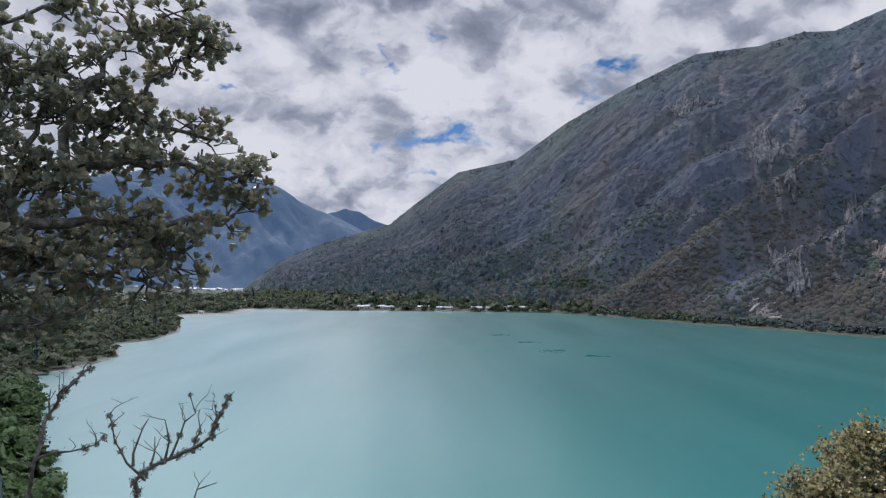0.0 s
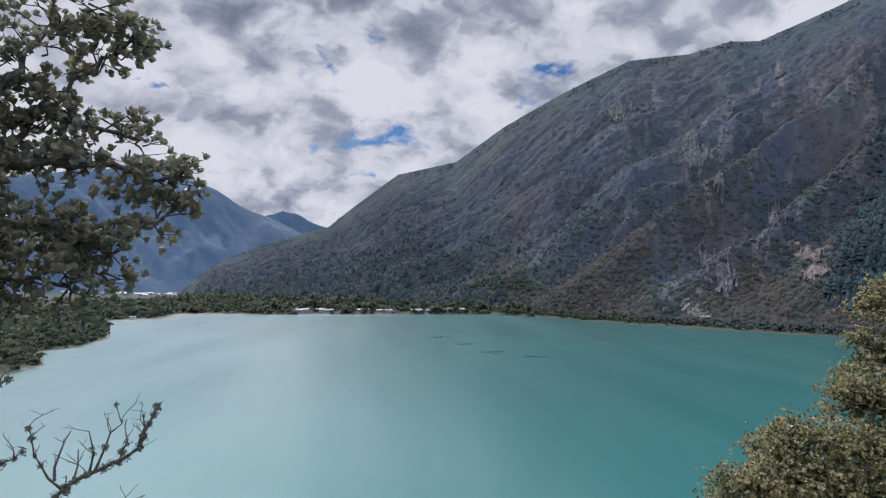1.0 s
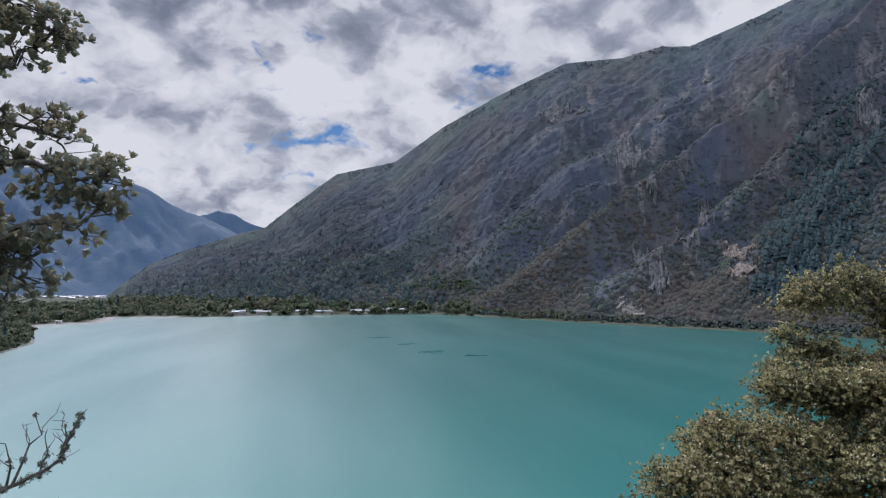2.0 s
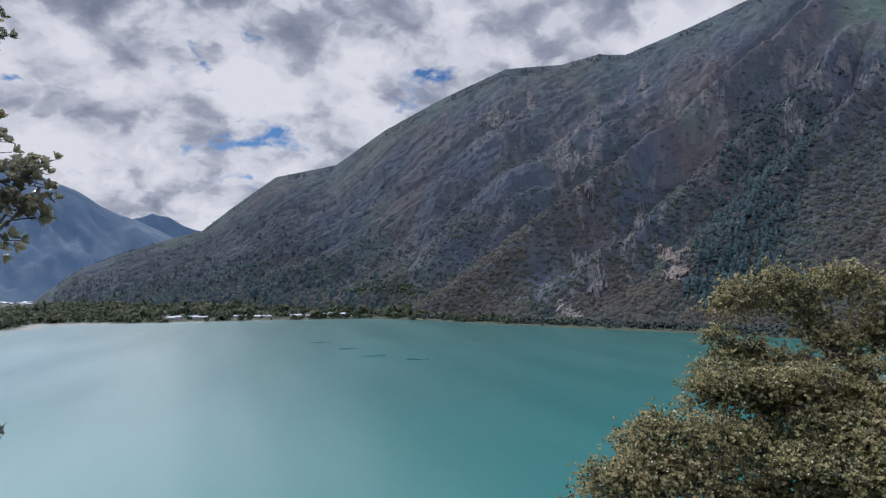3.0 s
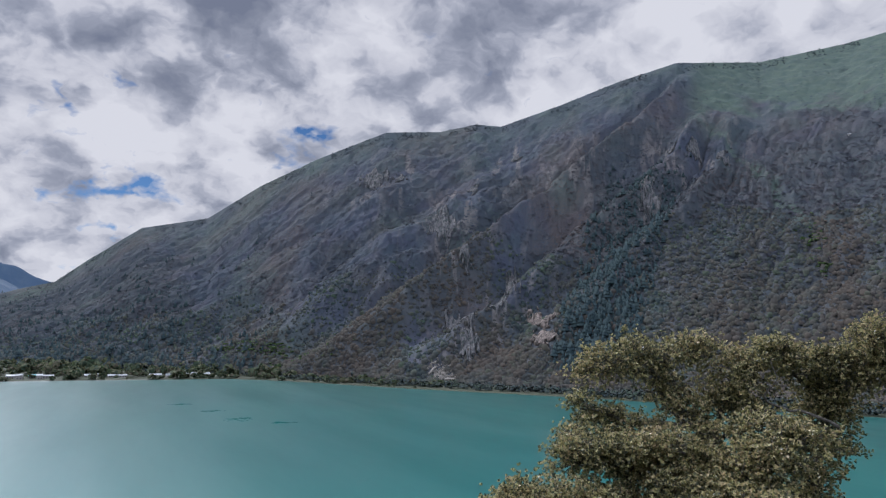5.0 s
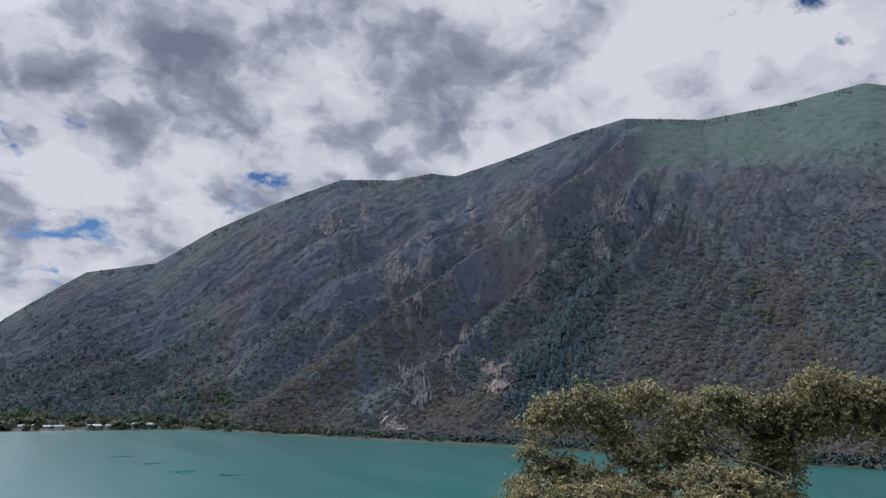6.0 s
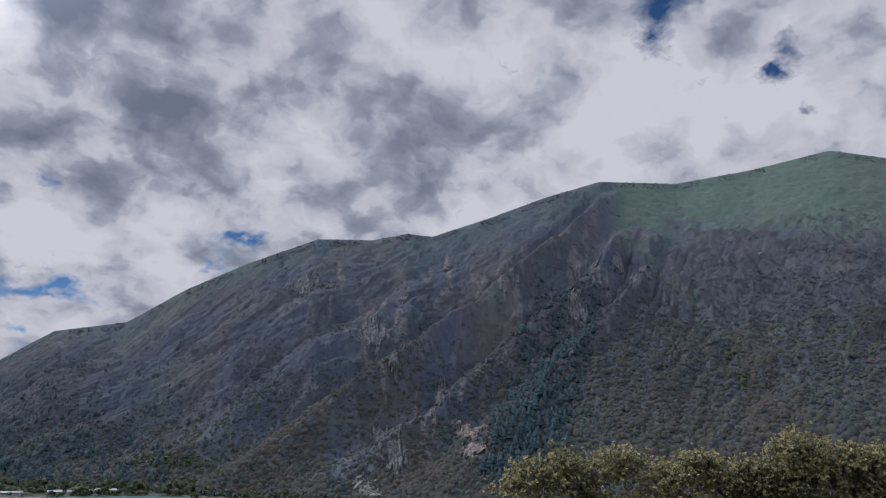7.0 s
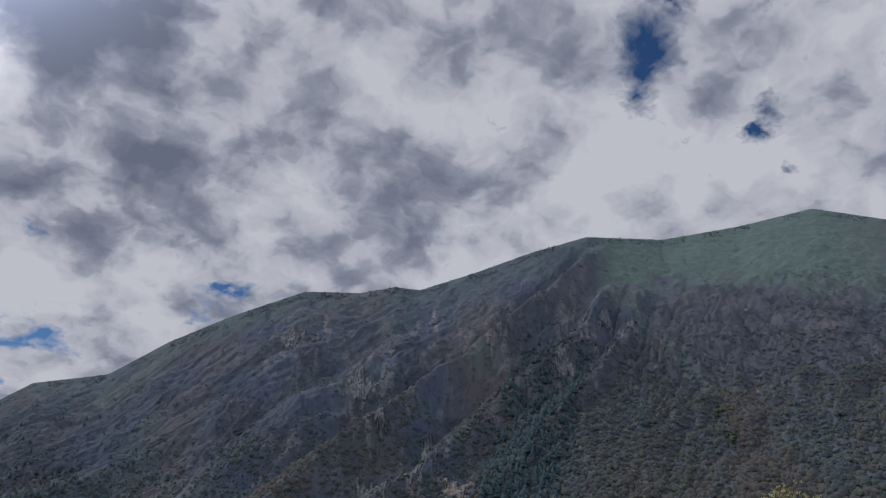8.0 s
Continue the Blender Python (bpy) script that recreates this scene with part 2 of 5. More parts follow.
M_ROCK_FRESH = material("fresh pinkish rock", [(0.09, 0.082, 0.076), (0.18, 0.15, 0.135), (0.27, 0.23, 0.21)], 0.09, 0.95, 1.2, 0.35, detail=9)
streaked(M_ROCK_FRESH, 0.2, [(0.05, 0.05, 0.045), (0.10, 0.085, 0.075)])
M_SCAR = material("fresh rubble", [(0.10, 0.095, 0.088), (0.26, 0.245, 0.22)], 0.25, 0.95, 0.6, 0.8)
M_SCAR_PALE = material("pale broken stone", [(0.20, 0.19, 0.175), (0.36, 0.34, 0.31)], 0.3, 0.95, 0.4, 0.8)
M_FAR = material("far mountain with haze glow", [(0.030, 0.045, 0.060), (0.045, 0.062, 0.075), (0.060, 0.075, 0.080)], 0.004, 1.0, 8.0, 0.02, detail=9)
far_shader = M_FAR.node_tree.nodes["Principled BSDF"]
# blue haze in front of the range is put in as emission
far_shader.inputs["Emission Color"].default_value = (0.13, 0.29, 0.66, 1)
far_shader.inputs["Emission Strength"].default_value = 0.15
M_BARK = material("lichen-grey bark", [(0.055, 0.050, 0.045), (0.12, 0.112, 0.100), (0.24, 0.24, 0.215)], 22.0, 0.95, 0.008, 60.0, contrast=(0.32, 0.72))
M_LICHEN = material("pale hanging lichen", [(0.11, 0.115, 0.095), (0.24, 0.245, 0.205)], 30.0, 1.0, island=0.5, spec=0.05)
M_WALL = material("white render wall", [(0.16, 0.155, 0.145), (0.36, 0.35, 0.33)], 0.4, 0.85, random_=0.3)
M_WHITE = material("clean white render", [(0.62, 0.61, 0.59), (0.74, 0.73, 0.71)], 0.4, 0.85)
M_ROOF = material("pale sheet roof", [(0.12, 0.145, 0.17), (0.30, 0.33, 0.36)], 0.3, 0.55, random_=0.8)
M_ROOF_TEAL = material("teal sheet roof", [(0.10, 0.30, 0.34), (0.16, 0.42, 0.46)], 0.3, 0.5, random_=0.5)
M_LAKE_PATCH = material("matt dark teal patch", [(0.010, 0.082, 0.076), (0.016, 0.104, 0.096)], 0.8, 1.0, spec=0.0)
M_DARK = material("dark opening", [(0.02, 0.02, 0.022), (0.03, 0.03, 0.032)], 0.5, 0.5)


def translucent(m, amount):
    """Lets light through leaves."""
    t = m.node_tree
    p = t.nodes["Principled BSDF"]
    tr = t.nodes.new("ShaderNodeBsdfTranslucent")
    t.links.new(p.inputs["Base Color"].links[0].from_socket, tr.inputs[0])
    mx = t.nodes.new("ShaderNodeMixShader")
    mx.inputs[0].default_value = amount
    t.links.new(p.outputs[0], mx.inputs[1])
    t.links.new(tr.outputs[0], mx.inputs[2])
    t.links.new(mx.outputs[0], t.nodes["Material Output"].inputs[0])
    return m


for leafy in (M_SHORE_LEAF, M_FRESH_LEAF):
    translucent(leafy, 0.45)


def leaf_material(name, colours, rough=0.42):
    return translucent(material(name, colours, 1.3, rough, island=0.75, spec=0.55, contrast=(0.18, 0.82)), 0.38)


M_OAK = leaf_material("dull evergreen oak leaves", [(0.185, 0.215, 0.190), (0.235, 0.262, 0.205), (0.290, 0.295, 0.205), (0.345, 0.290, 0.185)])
# wide random leaf tones stand in for sunlit tips and dark gaps
M_OAK_SUNNY = leaf_material("olive oak leaves in sunlit and dark tones", [(0.055, 0.068, 0.044), (0.145, 0.155, 0.080), (0.310, 0.300, 0.130), (0.520, 0.480, 0.250), (0.500, 0.400, 0.240)], 0.34)


def water_material():
    m = bpy.data.materials.new("milky turquoise water")
    m.use_nodes = True
    t = m.node_tree
    p = t.nodes["Principled BSDF"]
    p.inputs["IOR"].default_value = 1.333
    tc = t.nodes.new("ShaderNodeTexCoord")

    def waves(scale, stretch, detail, turn=-35):
        mp = t.nodes.new("ShaderNodeMapping")
        mp.inputs["Rotation"].default_value = (0, 0, radians(turn))
        mp.inputs["Scale"].default_value = (scale, scale * stretch, scale)
        t.links.new(tc.outputs["Object"], mp.inputs[0])
        w = t.nodes.new("ShaderNodeTexNoise")
        w.inputs["Scale"].default_value, w.inputs["Detail"].default_value = 1.0, detail
        t.links.new(mp.outputs[0], w.inputs["Vector"])
        return w.outputs[0]

    def between(socket, a, b):
        n = t.nodes.new("ShaderNodeMapRange")
        n.inputs[1].default_value, n.inputs[2].default_value, n.inputs[3].default_value, n.inputs[4].default_value = 0.3, 0.7, a, b
        t.links.new(socket, n.inputs[0])
        return n.outputs[0]

    r = t.nodes.new("ShaderNodeValToRGB")
    r.color_ramp.elements[0].position, r.color_ramp.elements[0].color = 0.3, (0.002, 0.122, 0.115, 1)
    r.color_ramp.elements[1].position, r.color_ramp.elements[1].color = 0.7, (0.003, 0.150, 0.138, 1)
    t.links.new(waves(0.004, 0.5, 4), r.inputs[0])
    t.links.new(r.outputs[0], p.inputs["Base Color"])
    # wind patches: rougher and smoother water
    t.links.new(between(waves(0.012, 0.25, 4, 10), 0.17, 0.23), p.inputs["Roughness"])
    # fine glitter on top of the long mirror-like swell
    p.inputs["Coat Weight"].default_value, p.inputs["Coat IOR"].default_value = 1.0, 1.44
    t.links.new(between(waves(0.022, 0.16, 5, 12), 0.29, 0.37), p.inputs["Coat Roughness"])
    return m


M_WATER = water_material()


# ---- helpers for building ----
def mesh_of(name, verts, faces, mat=None, smooth=False, normals=None):
    """A mesh from arrays: vertices (n, 3) and faces (m, 3) or (m, 4)."""
    verts, faces = np.asarray(verts, np.float32), np.asarray(faces, np.int32)
    me = bpy.data.meshes.new(name)
    k = faces.shape[1]
    me.vertices.add(len(verts))
    me.vertices.foreach_set("co", verts.ravel())
    me.loops.add(faces.size)
    me.loops.foreach_set("vertex_index", faces.ravel())
    me.polygons.add(len(faces))
    me.polygons.foreach_set("loop_start", np.arange(0, faces.size, k, dtype=np.int32))
    me.polygons.foreach_set("use_smooth", np.full(len(faces), smooth))
    me.update(calc_edges=True)
    if normals is not None:
        me.normals_split_custom_set_from_vertices(normals)
    if mat:
        me.materials.append(mat)
    return me


def part(name, me, parent, label=""):
    ob = new(name, me)
    ob.parent = parent
    if label:
        ob["label"] = label
    return ob


def set_mask(me, name, values):
    a = me.attributes.new(name, "FLOAT", "POINT")
    a.data.foreach_set("value", np.asarray(values, np.float32).ravel())


def grid_faces(nu, nv):
    i = np.arange(nu * nv).reshape(nu, nv)
    return np.stack([i[:-1, :-1], i[1:, :-1], i[1:, 1:], i[:-1, 1:]], -1).reshape(-1, 4)


def lattice_noise(x, y, seed):
    """Smooth gradient noise over arrays, about -1 to 1."""
    xi, yi = np.floor(x), np.floor(y)
    fx, fy = x - xi, y - yi
    ux, uy = fx ** 3 * (fx * (fx * 6 - 15) + 10), fy ** 3 * (fy * (fy * 6 - 15) + 10)
    xi, yi = xi.astype(np.int64), yi.astype(np.int64)
    salt = int(seed * 1013) & 0xFFFFF

    def corner(dx_, dy_):
        h = ((xi + dx_) * 374761393 + (yi + dy_) * 668265263 + salt * 2246822519) & 0xFFFFFFFF
        h = ((h ^ (h >> 13)) * 1274126177) & 0xFFFFFFFF
        h = ((h ^ (h >> 16)) * 2654435761) & 0xFFFFFFFF
        g = h * (2 * np.pi / 4294967296.0)
        return np.cos(g) * (fx - dx_) + np.sin(g) * (fy - dy_)

    low = corner(0, 0) * (1 - ux) + corner(1, 0) * ux
    high = corner(0, 1) * (1 - ux) + corner(1, 1) * ux
    return 1.3 * (low * (1 - uy) + high * uy)


def fbm(x, y, scale, octaves=5, seed=0.0, rough=0.5):
    """Fractal noise over arrays of x and y, about -1 to 1."""
    x, y = np.asarray(x, float) / scale, np.asarray(y, float) / scale
    out, gain = np.zeros(np.broadcast(x, y).shape), 1.0
    for i in range(octaves):
        out += gain * lattice_noise(x + i * 17.3, y - i * 9.1, seed + i * 3.7)
        x, y, gain = x * 2.03, y * 2.03, gain * 2.0 ** (-2 * (1 - rough))
    return out


def smooth_step(a, b, x):
    k = np.clip((x - a) / (b - a), 0, 1)
    return k * k * (3 - 2 * k)


def tube(points, radii, sides=7, wobble=0.0):
    """Vertices and quads of a round limb along points."""
    pts = [Vector(p) for p in points]
    vs, fs = [], []
    x = None
    for i, p in enumerate(pts):
        d = (pts[min(i + 1, len(pts) - 1)] - pts[max(i - 1, 0)]).normalized()
        x = (d.orthogonal() if x is None else x - d * x.dot(d)).normalized()
        y = d.cross(x)
        for k in range(sides):
            a = 2 * math.pi * k / sides
            r = radii[i] * (1 + wobble * noise.noise((p.x * 9 + k, p.y * 9, p.z * 9)))
            vs.append(p + x * math.cos(a) * r + y * math.sin(a) * r)
        if i:
            b = (i - 1) * sides
            for k in range(sides):
                fs.append((b + k, b + (k + 1) % sides, b + sides + (k + 1) % sides, b + sides + k))
    return np.array([tuple(v) for v in vs]), np.array(fs)


def bent(points, step=0.12, jitter=0.02, rng=random):
    """A finer, slightly crooked line through points."""
    pts = [Vector(p) for p in points]
    out = []
    for i in range(len(pts) - 1):
        p0, p1, p2, p3 = pts[max(i - 1, 0)], pts[i], pts[i + 1], pts[min(i + 2, len(pts) - 1)]
        n = max(1, int((p2 - p1).length / step))
        for k in range(n):
            t = k / n
            q = 0.5 * (2 * p1 + (p2 - p0) * t + (2 * p0 - 5 * p1 + 4 * p2 - p3) * t * t + (3 * p1 - p0 - 3 * p2 + p3) * t ** 3)
            out.append(q + Vector((rng.gauss(0, jitter), rng.gauss(0, jitter), rng.gauss(0, jitter))) * (1 if out else 0))
    out.append(pts[-1])
    return out


def joined(pieces):
    """One pair of arrays from many (vertices, faces)."""
    vs, fs, n = [], [], 0
    for v, f in pieces:
        vs.append(v)
        fs.append(f + n)
        n += len(v)
    return np.concatenate(vs), np.concatenate(fs)


def random_turns(rng, n, tilt):
    """n rotation matrices: any heading, leaning by up to tilt radians."""
    a, b, c = rng.uniform(0, 2 * np.pi, n), rng.normal(0, tilt, n), rng.normal(0, tilt, n)
    ca, sa, cb, sb_, cc, sc = np.cos(a), np.sin(a), np.cos(b), np.sin(b), np.cos(c), np.sin(c)
    o, z = np.ones(n), np.zeros(n)
    ra = np.stack([ca, -sa, z, sa, ca, z, z, z, o], -1).reshape(n, 3, 3)
    rb = np.stack([o, z, z, z, cb, -sb_, z, sb_, cb], -1).reshape(n, 3, 3)
    rc = np.stack([cc, z, sc, z, o, z, -sc, z, cc], -1).reshape(n, 3, 3)
    return rb @ rc @ ra


def face_along(dirs, rng):
    """Rotation matrices that turn z to each direction, with a random spin."""
    z = dirs / np.linalg.norm(dirs, axis=1)[:, None]
    t = rng.normal(0, 1, z.shape)
    x = np.cross(t, z)
    x /= np.linalg.norm(x, axis=1)[:, None]
    return np.stack([x, np.cross(z, x), z], -1)


def scatter(proto_v, proto_f, places, turns, sizes):
    """Copies of a small shape joined into arrays; sizes (n, 3)."""
    n, k = len(places), len(proto_v)
    v = np.einsum("nij,nkj->nki", turns, proto_v[None] * sizes[:, None, :]) + places[:, None, :]
    f = proto_f[None] + (np.arange(n) * k)[:, None, None]
    return v.reshape(-1, 3), f.reshape(-1, proto_f.shape[1])


def lump(seed, level=1, rough=0.22):
    bm = bmesh.new()
    bmesh.ops.create_icosphere(bm, subdivisions=level, radius=1.0)
    r = random.Random(seed)
    for v in bm.verts:
        v.co *= 1 + r.uniform(-rough, rough)
    v = np.array([tuple(q.co) for q in bm.verts])
    f = np.array([[q.index for q in g.verts] for g in bm.faces])
    bm.free()
    return v, f


# ---- the ground: one sheet, with the lake's basin in it ----
SHORE_WEST = [(-30, 88), (-104, 198), (-158, 286), (-211, 384), (-243, 433), (-235, 464), (-239, 538), (-282, 634), (-271, 679), (-279, 774),
              (-333, 921), (-383, 1074), (-364, 1104), (-313, 1137), (-329, 1267), (-266, 1247), (-118, 1227)]
SHORE_EAST = [(15, 1204), (161, 1175), (231, 1080), (291, 945), (338, 845), (386, 757), (437, 665), (481, 563), (501, 492), (530, 425), (575, 330), (605, 200),
              (560, 120), (400, 80), (250, 70), (120, 72), (40, 78)]
LAKE = np.array(SHORE_WEST + SHORE_EAST, float)


def lake_distance(x, y):
    """Metres to the shore line, negative in the lake."""
    shape = x.shape
    p = np.stack([x.ravel(), y.ravel()], -1)
    best = np.full(len(p), 1e9)
    inside = np.zeros(len(p), bool)
    for a, b in zip(LAKE, np.roll(LAKE, -1, 0)):
        d = b - a
        t = np.clip(((p - a) @ d) / (d @ d), 0, 1)
        best = np.minimum(best, np.hypot(*(p - a - t[:, None] * d).T))
        cross = (a[1] > p[:, 1]) != (b[1] > p[:, 1])
        with np.errstate(divide="ignore", invalid="ignore"):
            inside ^= cross & (p[:, 0] < (b[0] - a[0]) * (p[:, 1] - a[1]) / (b[1] - a[1]) + a[0])
    return np.where(inside, -best, best).reshape(shape)


EYE_GROUND = EYE - 1.65
SLOPE_HERE = EYE_GROUND / float(lake_distance(np.array([0.0]), np.array([0.0]))[0])


def ground_height(x, y):
    x, y = np.asarray(x, float), np.asarray(y, float)
    d = lake_distance(x, y)
    r = np.hypot(x, y)
    near = 1 - smooth_step(120, 330, r)
    behind = smooth_step(60, -250, y)
    k = 0.055 + (SLOPE_HERE - 0.055) * np.maximum(near, behind)
    cap = 9 + 300 * np.maximum(near, behind) + 55 * smooth_step(-350, -1100, x) * smooth_step(2600, 1400, y)
    cap = cap + 30 * smooth_step(1280, 1600, y) * smooth_step(-520, -320, x) * smooth_step(300, 40, x)
    land = np.maximum(d, 0) * k
    land = cap * (1 - np.exp(-land / cap)) if np.ndim(land) else cap * (1 - math.exp(-land / cap))
    here = cap * (1 - np.exp(-EYE_GROUND / cap))
    land = land * np.where(near > 0.98, EYE_GROUND / here, 1.0)
    return np.where(d > 0, land + np.minimum(d * 0.05, 0.15), -np.minimum(-d * 0.12, 9))


def axis(parts):
    return np.unique(np.concatenate([np.arange(a, b, s) for a, b, s in parts]))


def build_ground():
    xs = axis([(-4600, -480, 60), (-480, -340, 7), (-340, -60, 4), (-60, 660, 8), (660, 4601, 80)])
    ys = axis([(-1200, 40, 40), (40, 150, 8), (150, 700, 5), (700, 1320, 7), (1320, 4801, 60)])
    x, y = np.meshgrid(xs, ys, indexing="ij")
    rough = fbm(x, y, 60, 4, 3.0)
    d = lake_distance(x + 6 * rough, y + 6 * np.roll(rough, 5, 0))
    z = ground_height(x, y)
    z = z + np.where((d > 3), rough * np.clip(d / 80, 0, 1) * 1.5, 0) * smooth_step(20, 80, np.hypot(x, y))
    me = mesh_of("ground", np.stack([x, y, z], -1).reshape(-1, 3), grid_faces(len(xs), len(ys)), M_BEACH, True)
    sand = smooth_step(9, 3, d) * smooth_step(300, 480, y) * smooth_step(160, -40, x) * smooth_step(-0.35, 0.25, fbm(x, y, 90, 3, 9.0) + 0.55 * smooth_step(-250, -330, x) * smooth_step(600, 900, y))
    town = smooth_step(0.0, 0.35, fbm(x, y * 0.35, 150, 4, 5.0) + 0.1) * smooth_step(1900, 2300, y) * smooth_step(-300, -600, x)
    spit = smooth_step(30, 14, d) * smooth_step(-420, -390, x) * smooth_step(-215, -245, x) * smooth_step(1030, 1060, y)
    set_mask(me, "sand", np.clip(np.maximum(sand, spit) + 0.5 * town, 0, 1))
    return tagged(new("ground", me), "grassy valley floor and wooded slope with pale beaches", "ground", kind="structure")


build_ground()


def build_water():
    xs, ys = np.linspace(-420, 680, 3), np.linspace(60, 1300, 3)
    x, y = np.meshgrid(xs, ys, indexing="ij")
    me = mesh_of("water", np.stack([x, y, x * 0], -1).reshape(-1, 3), grid_faces(3, 3), M_WATER, True)
    return tagged(new("water", me), "still milky turquoise lake with faint ripples", "lake", kind="structure")


build_water()

# ---- the mountain across the lake ----
RIDGE = np.array([(-662, 2307, -3), (-509, 2294, 109), (-395, 2266, 152), (-251, 2236, 194), (-161, 2194, 214), (-83, 2148, 271), (44, 2100, 359), (202, 1990, 379),
                  (317, 1873, 453), (448, 1795, 521), (598, 1698, 583), (726, 1647, 586), (800, 1590, 599), (855, 1561, 592), (966, 1459, 632), (1077, 1379, 680),
                  (1182, 1290, 714), (1421, 1261, 744), (1618, 1176, 792), (1723, 1015, 812), (1798, 877, 749), (1902, 618, 671), (1992, 174, 596)], float)
FOOT = np.array([(-524, 1826), (-372, 1679), (-282, 1616), (-174, 1550), (-110, 1496), (-56, 1449), (29, 1400), (134, 1323), (208, 1228), (272, 1092), (337, 957),
                 (385, 874), (411, 817), (432, 789), (472, 713), (502, 642), (524, 571), (557, 495), (591, 429), (620, 365), (643, 313), (675, 219), (707, 62)], float)
ALONG = np.degrees(np.arctan2(RIDGE[:, 0], RIDGE[:, 1]))


def mountain_surface(a, v):
    """Places on the mountain: a runs along it, v from its foot (0) over the ridge (1) and down behind."""
    rid = np.stack([np.interp(a, ALONG, RIDGE[:, i]) for i in range(3)], -1)
    foot = np.stack([np.interp(a, ALONG, FOOT[:, i]) for i in range(2)], -1)
    w = v[..., None]
    xy = foot + (rid[..., :2] - foot) * w
    rise = np.where(v <= 1, 0.80 * np.clip(v, 0, 1) + 0.20 * np.clip(v, 0, 1) ** 2, 1 - 1.1 * (v - 1))
    z = 1.0 + rid[..., 2] * rise
    return xy[..., 0], xy[..., 1], z


def slant(a, v):
    """A coordinate, in degrees, that stays the same down a spur."""
    return a - (36.0 - 28.0 * smooth_step(41, 54, a)) * v


def spur_relief(a, v, x, y):
    """Spurs and branching gullies that run slantwise down the face, in metres."""
    body = np.sin(np.clip(v, 0, 1) * math.pi) ** 0.7
    q = slant(a, v) + fbm(x, y, 240, 4, 12.0) * 1.7
    lines = 0
    for at_, tall, wide in ((13.4, 84, 1.9), (9.4, -44, 1.5), (5.0, 40, 2.0), (0.0, -24, 1.8), (-5.0, 26, 1.8), (17.5, -44, 1.8), (21.0, 34, 1.5), (24.5, -36, 1.2), (28.5, 34, 1.6), (-11.0, 24, 2.2)):
        lines = lines + tall * np.exp(-np.abs((q - at_) / wide) ** 1.4)
    gully = 1 - 2 * np.abs(fbm(q + fbm(x, y, 120, 3, 14.0), v * 8.0, 3.6, 5, 2.0, 0.55))
    rill = 1 - 2 * np.abs(fbm(a - 9 * v + fbm(x, y, 70, 3, 15.0) * 0.8, v * 20, 1.6, 4, 6.0, 0.55))
    smooth_top = 1 - 0.92 * smooth_step(41, 45, a) * smooth_step(0.62, 0.78, v)
    return body * smooth_top * (0.62 * lines + 7 * gully + 1.8 * rill - 8)


def wood_cover(a, v, x, y):
    """How much of the slope is wooded, about 0 to 1."""
    n = fbm(x, y, 130, 4, 51.0)
    return np.clip(1.5 * (n * 0.7 + 0.62 - 0.75 * v + 0.55 * smooth_step(26, 40, a) * smooth_step(0.75, 0.4, v) + 0.6 * smooth_step(9, -3, a)), 0.10, 1)


def warm_bands(a, v):
    """How brown the heath is, 0 to 1: drifts across the face, and the long spur."""
    q = slant(a, v)
    n = fbm(a * 1.3 - 8 * v, v * 26, 7.0, 6, 91.0, 0.62)
    spur = np.exp(-((q - 12.8 + 2.4 * fbm(a, v * 20, 7.0, 4, 93.0)) / 3.4) ** 2)
    near_side = smooth_step(24, 46, a) * smooth_step(0.8, 0.5, v)
    apron = smooth_step(0.22, 0.05, v) * smooth_step(2, 10, a)
    return np.clip(0.22 + 0.75 * n + 0.55 * spur * smooth_step(0.95, 0.7, v) + 0.3 * near_side + 0.3 * apron, 0.02, 0.95)


# rock faces: where along the mountain, how far up, width, height
CLIFFS = [(25.6, 0.188, 52, 46), (26.1, 0.106, 28, 42), (27.8, 0.220, 42, 46), (29.5, 0.295, 26, 62), (24.0, 0.517, 44, 60), (25.8, 0.32, 18, 24), (26.3, 0.649, 26, 30), (29.9, 0.789, 22, 22),
          (40.3, 0.476, 34, 48), (18.6, 0.772, 54, 42), (20.5, 0.745, 28, 26), (41.9, 0.630, 16, 30), (43.5, 0.623, 20, 28), (45.5, 0.574, 24, 26), (36.0, 0.66, 18, 24), (33.4, 0.60, 16, 22)]
FRESH_CLIFFS = [(32.0, 0.186, 40, 46), (32.05, 0.113, 44, 30)]
NV = 320


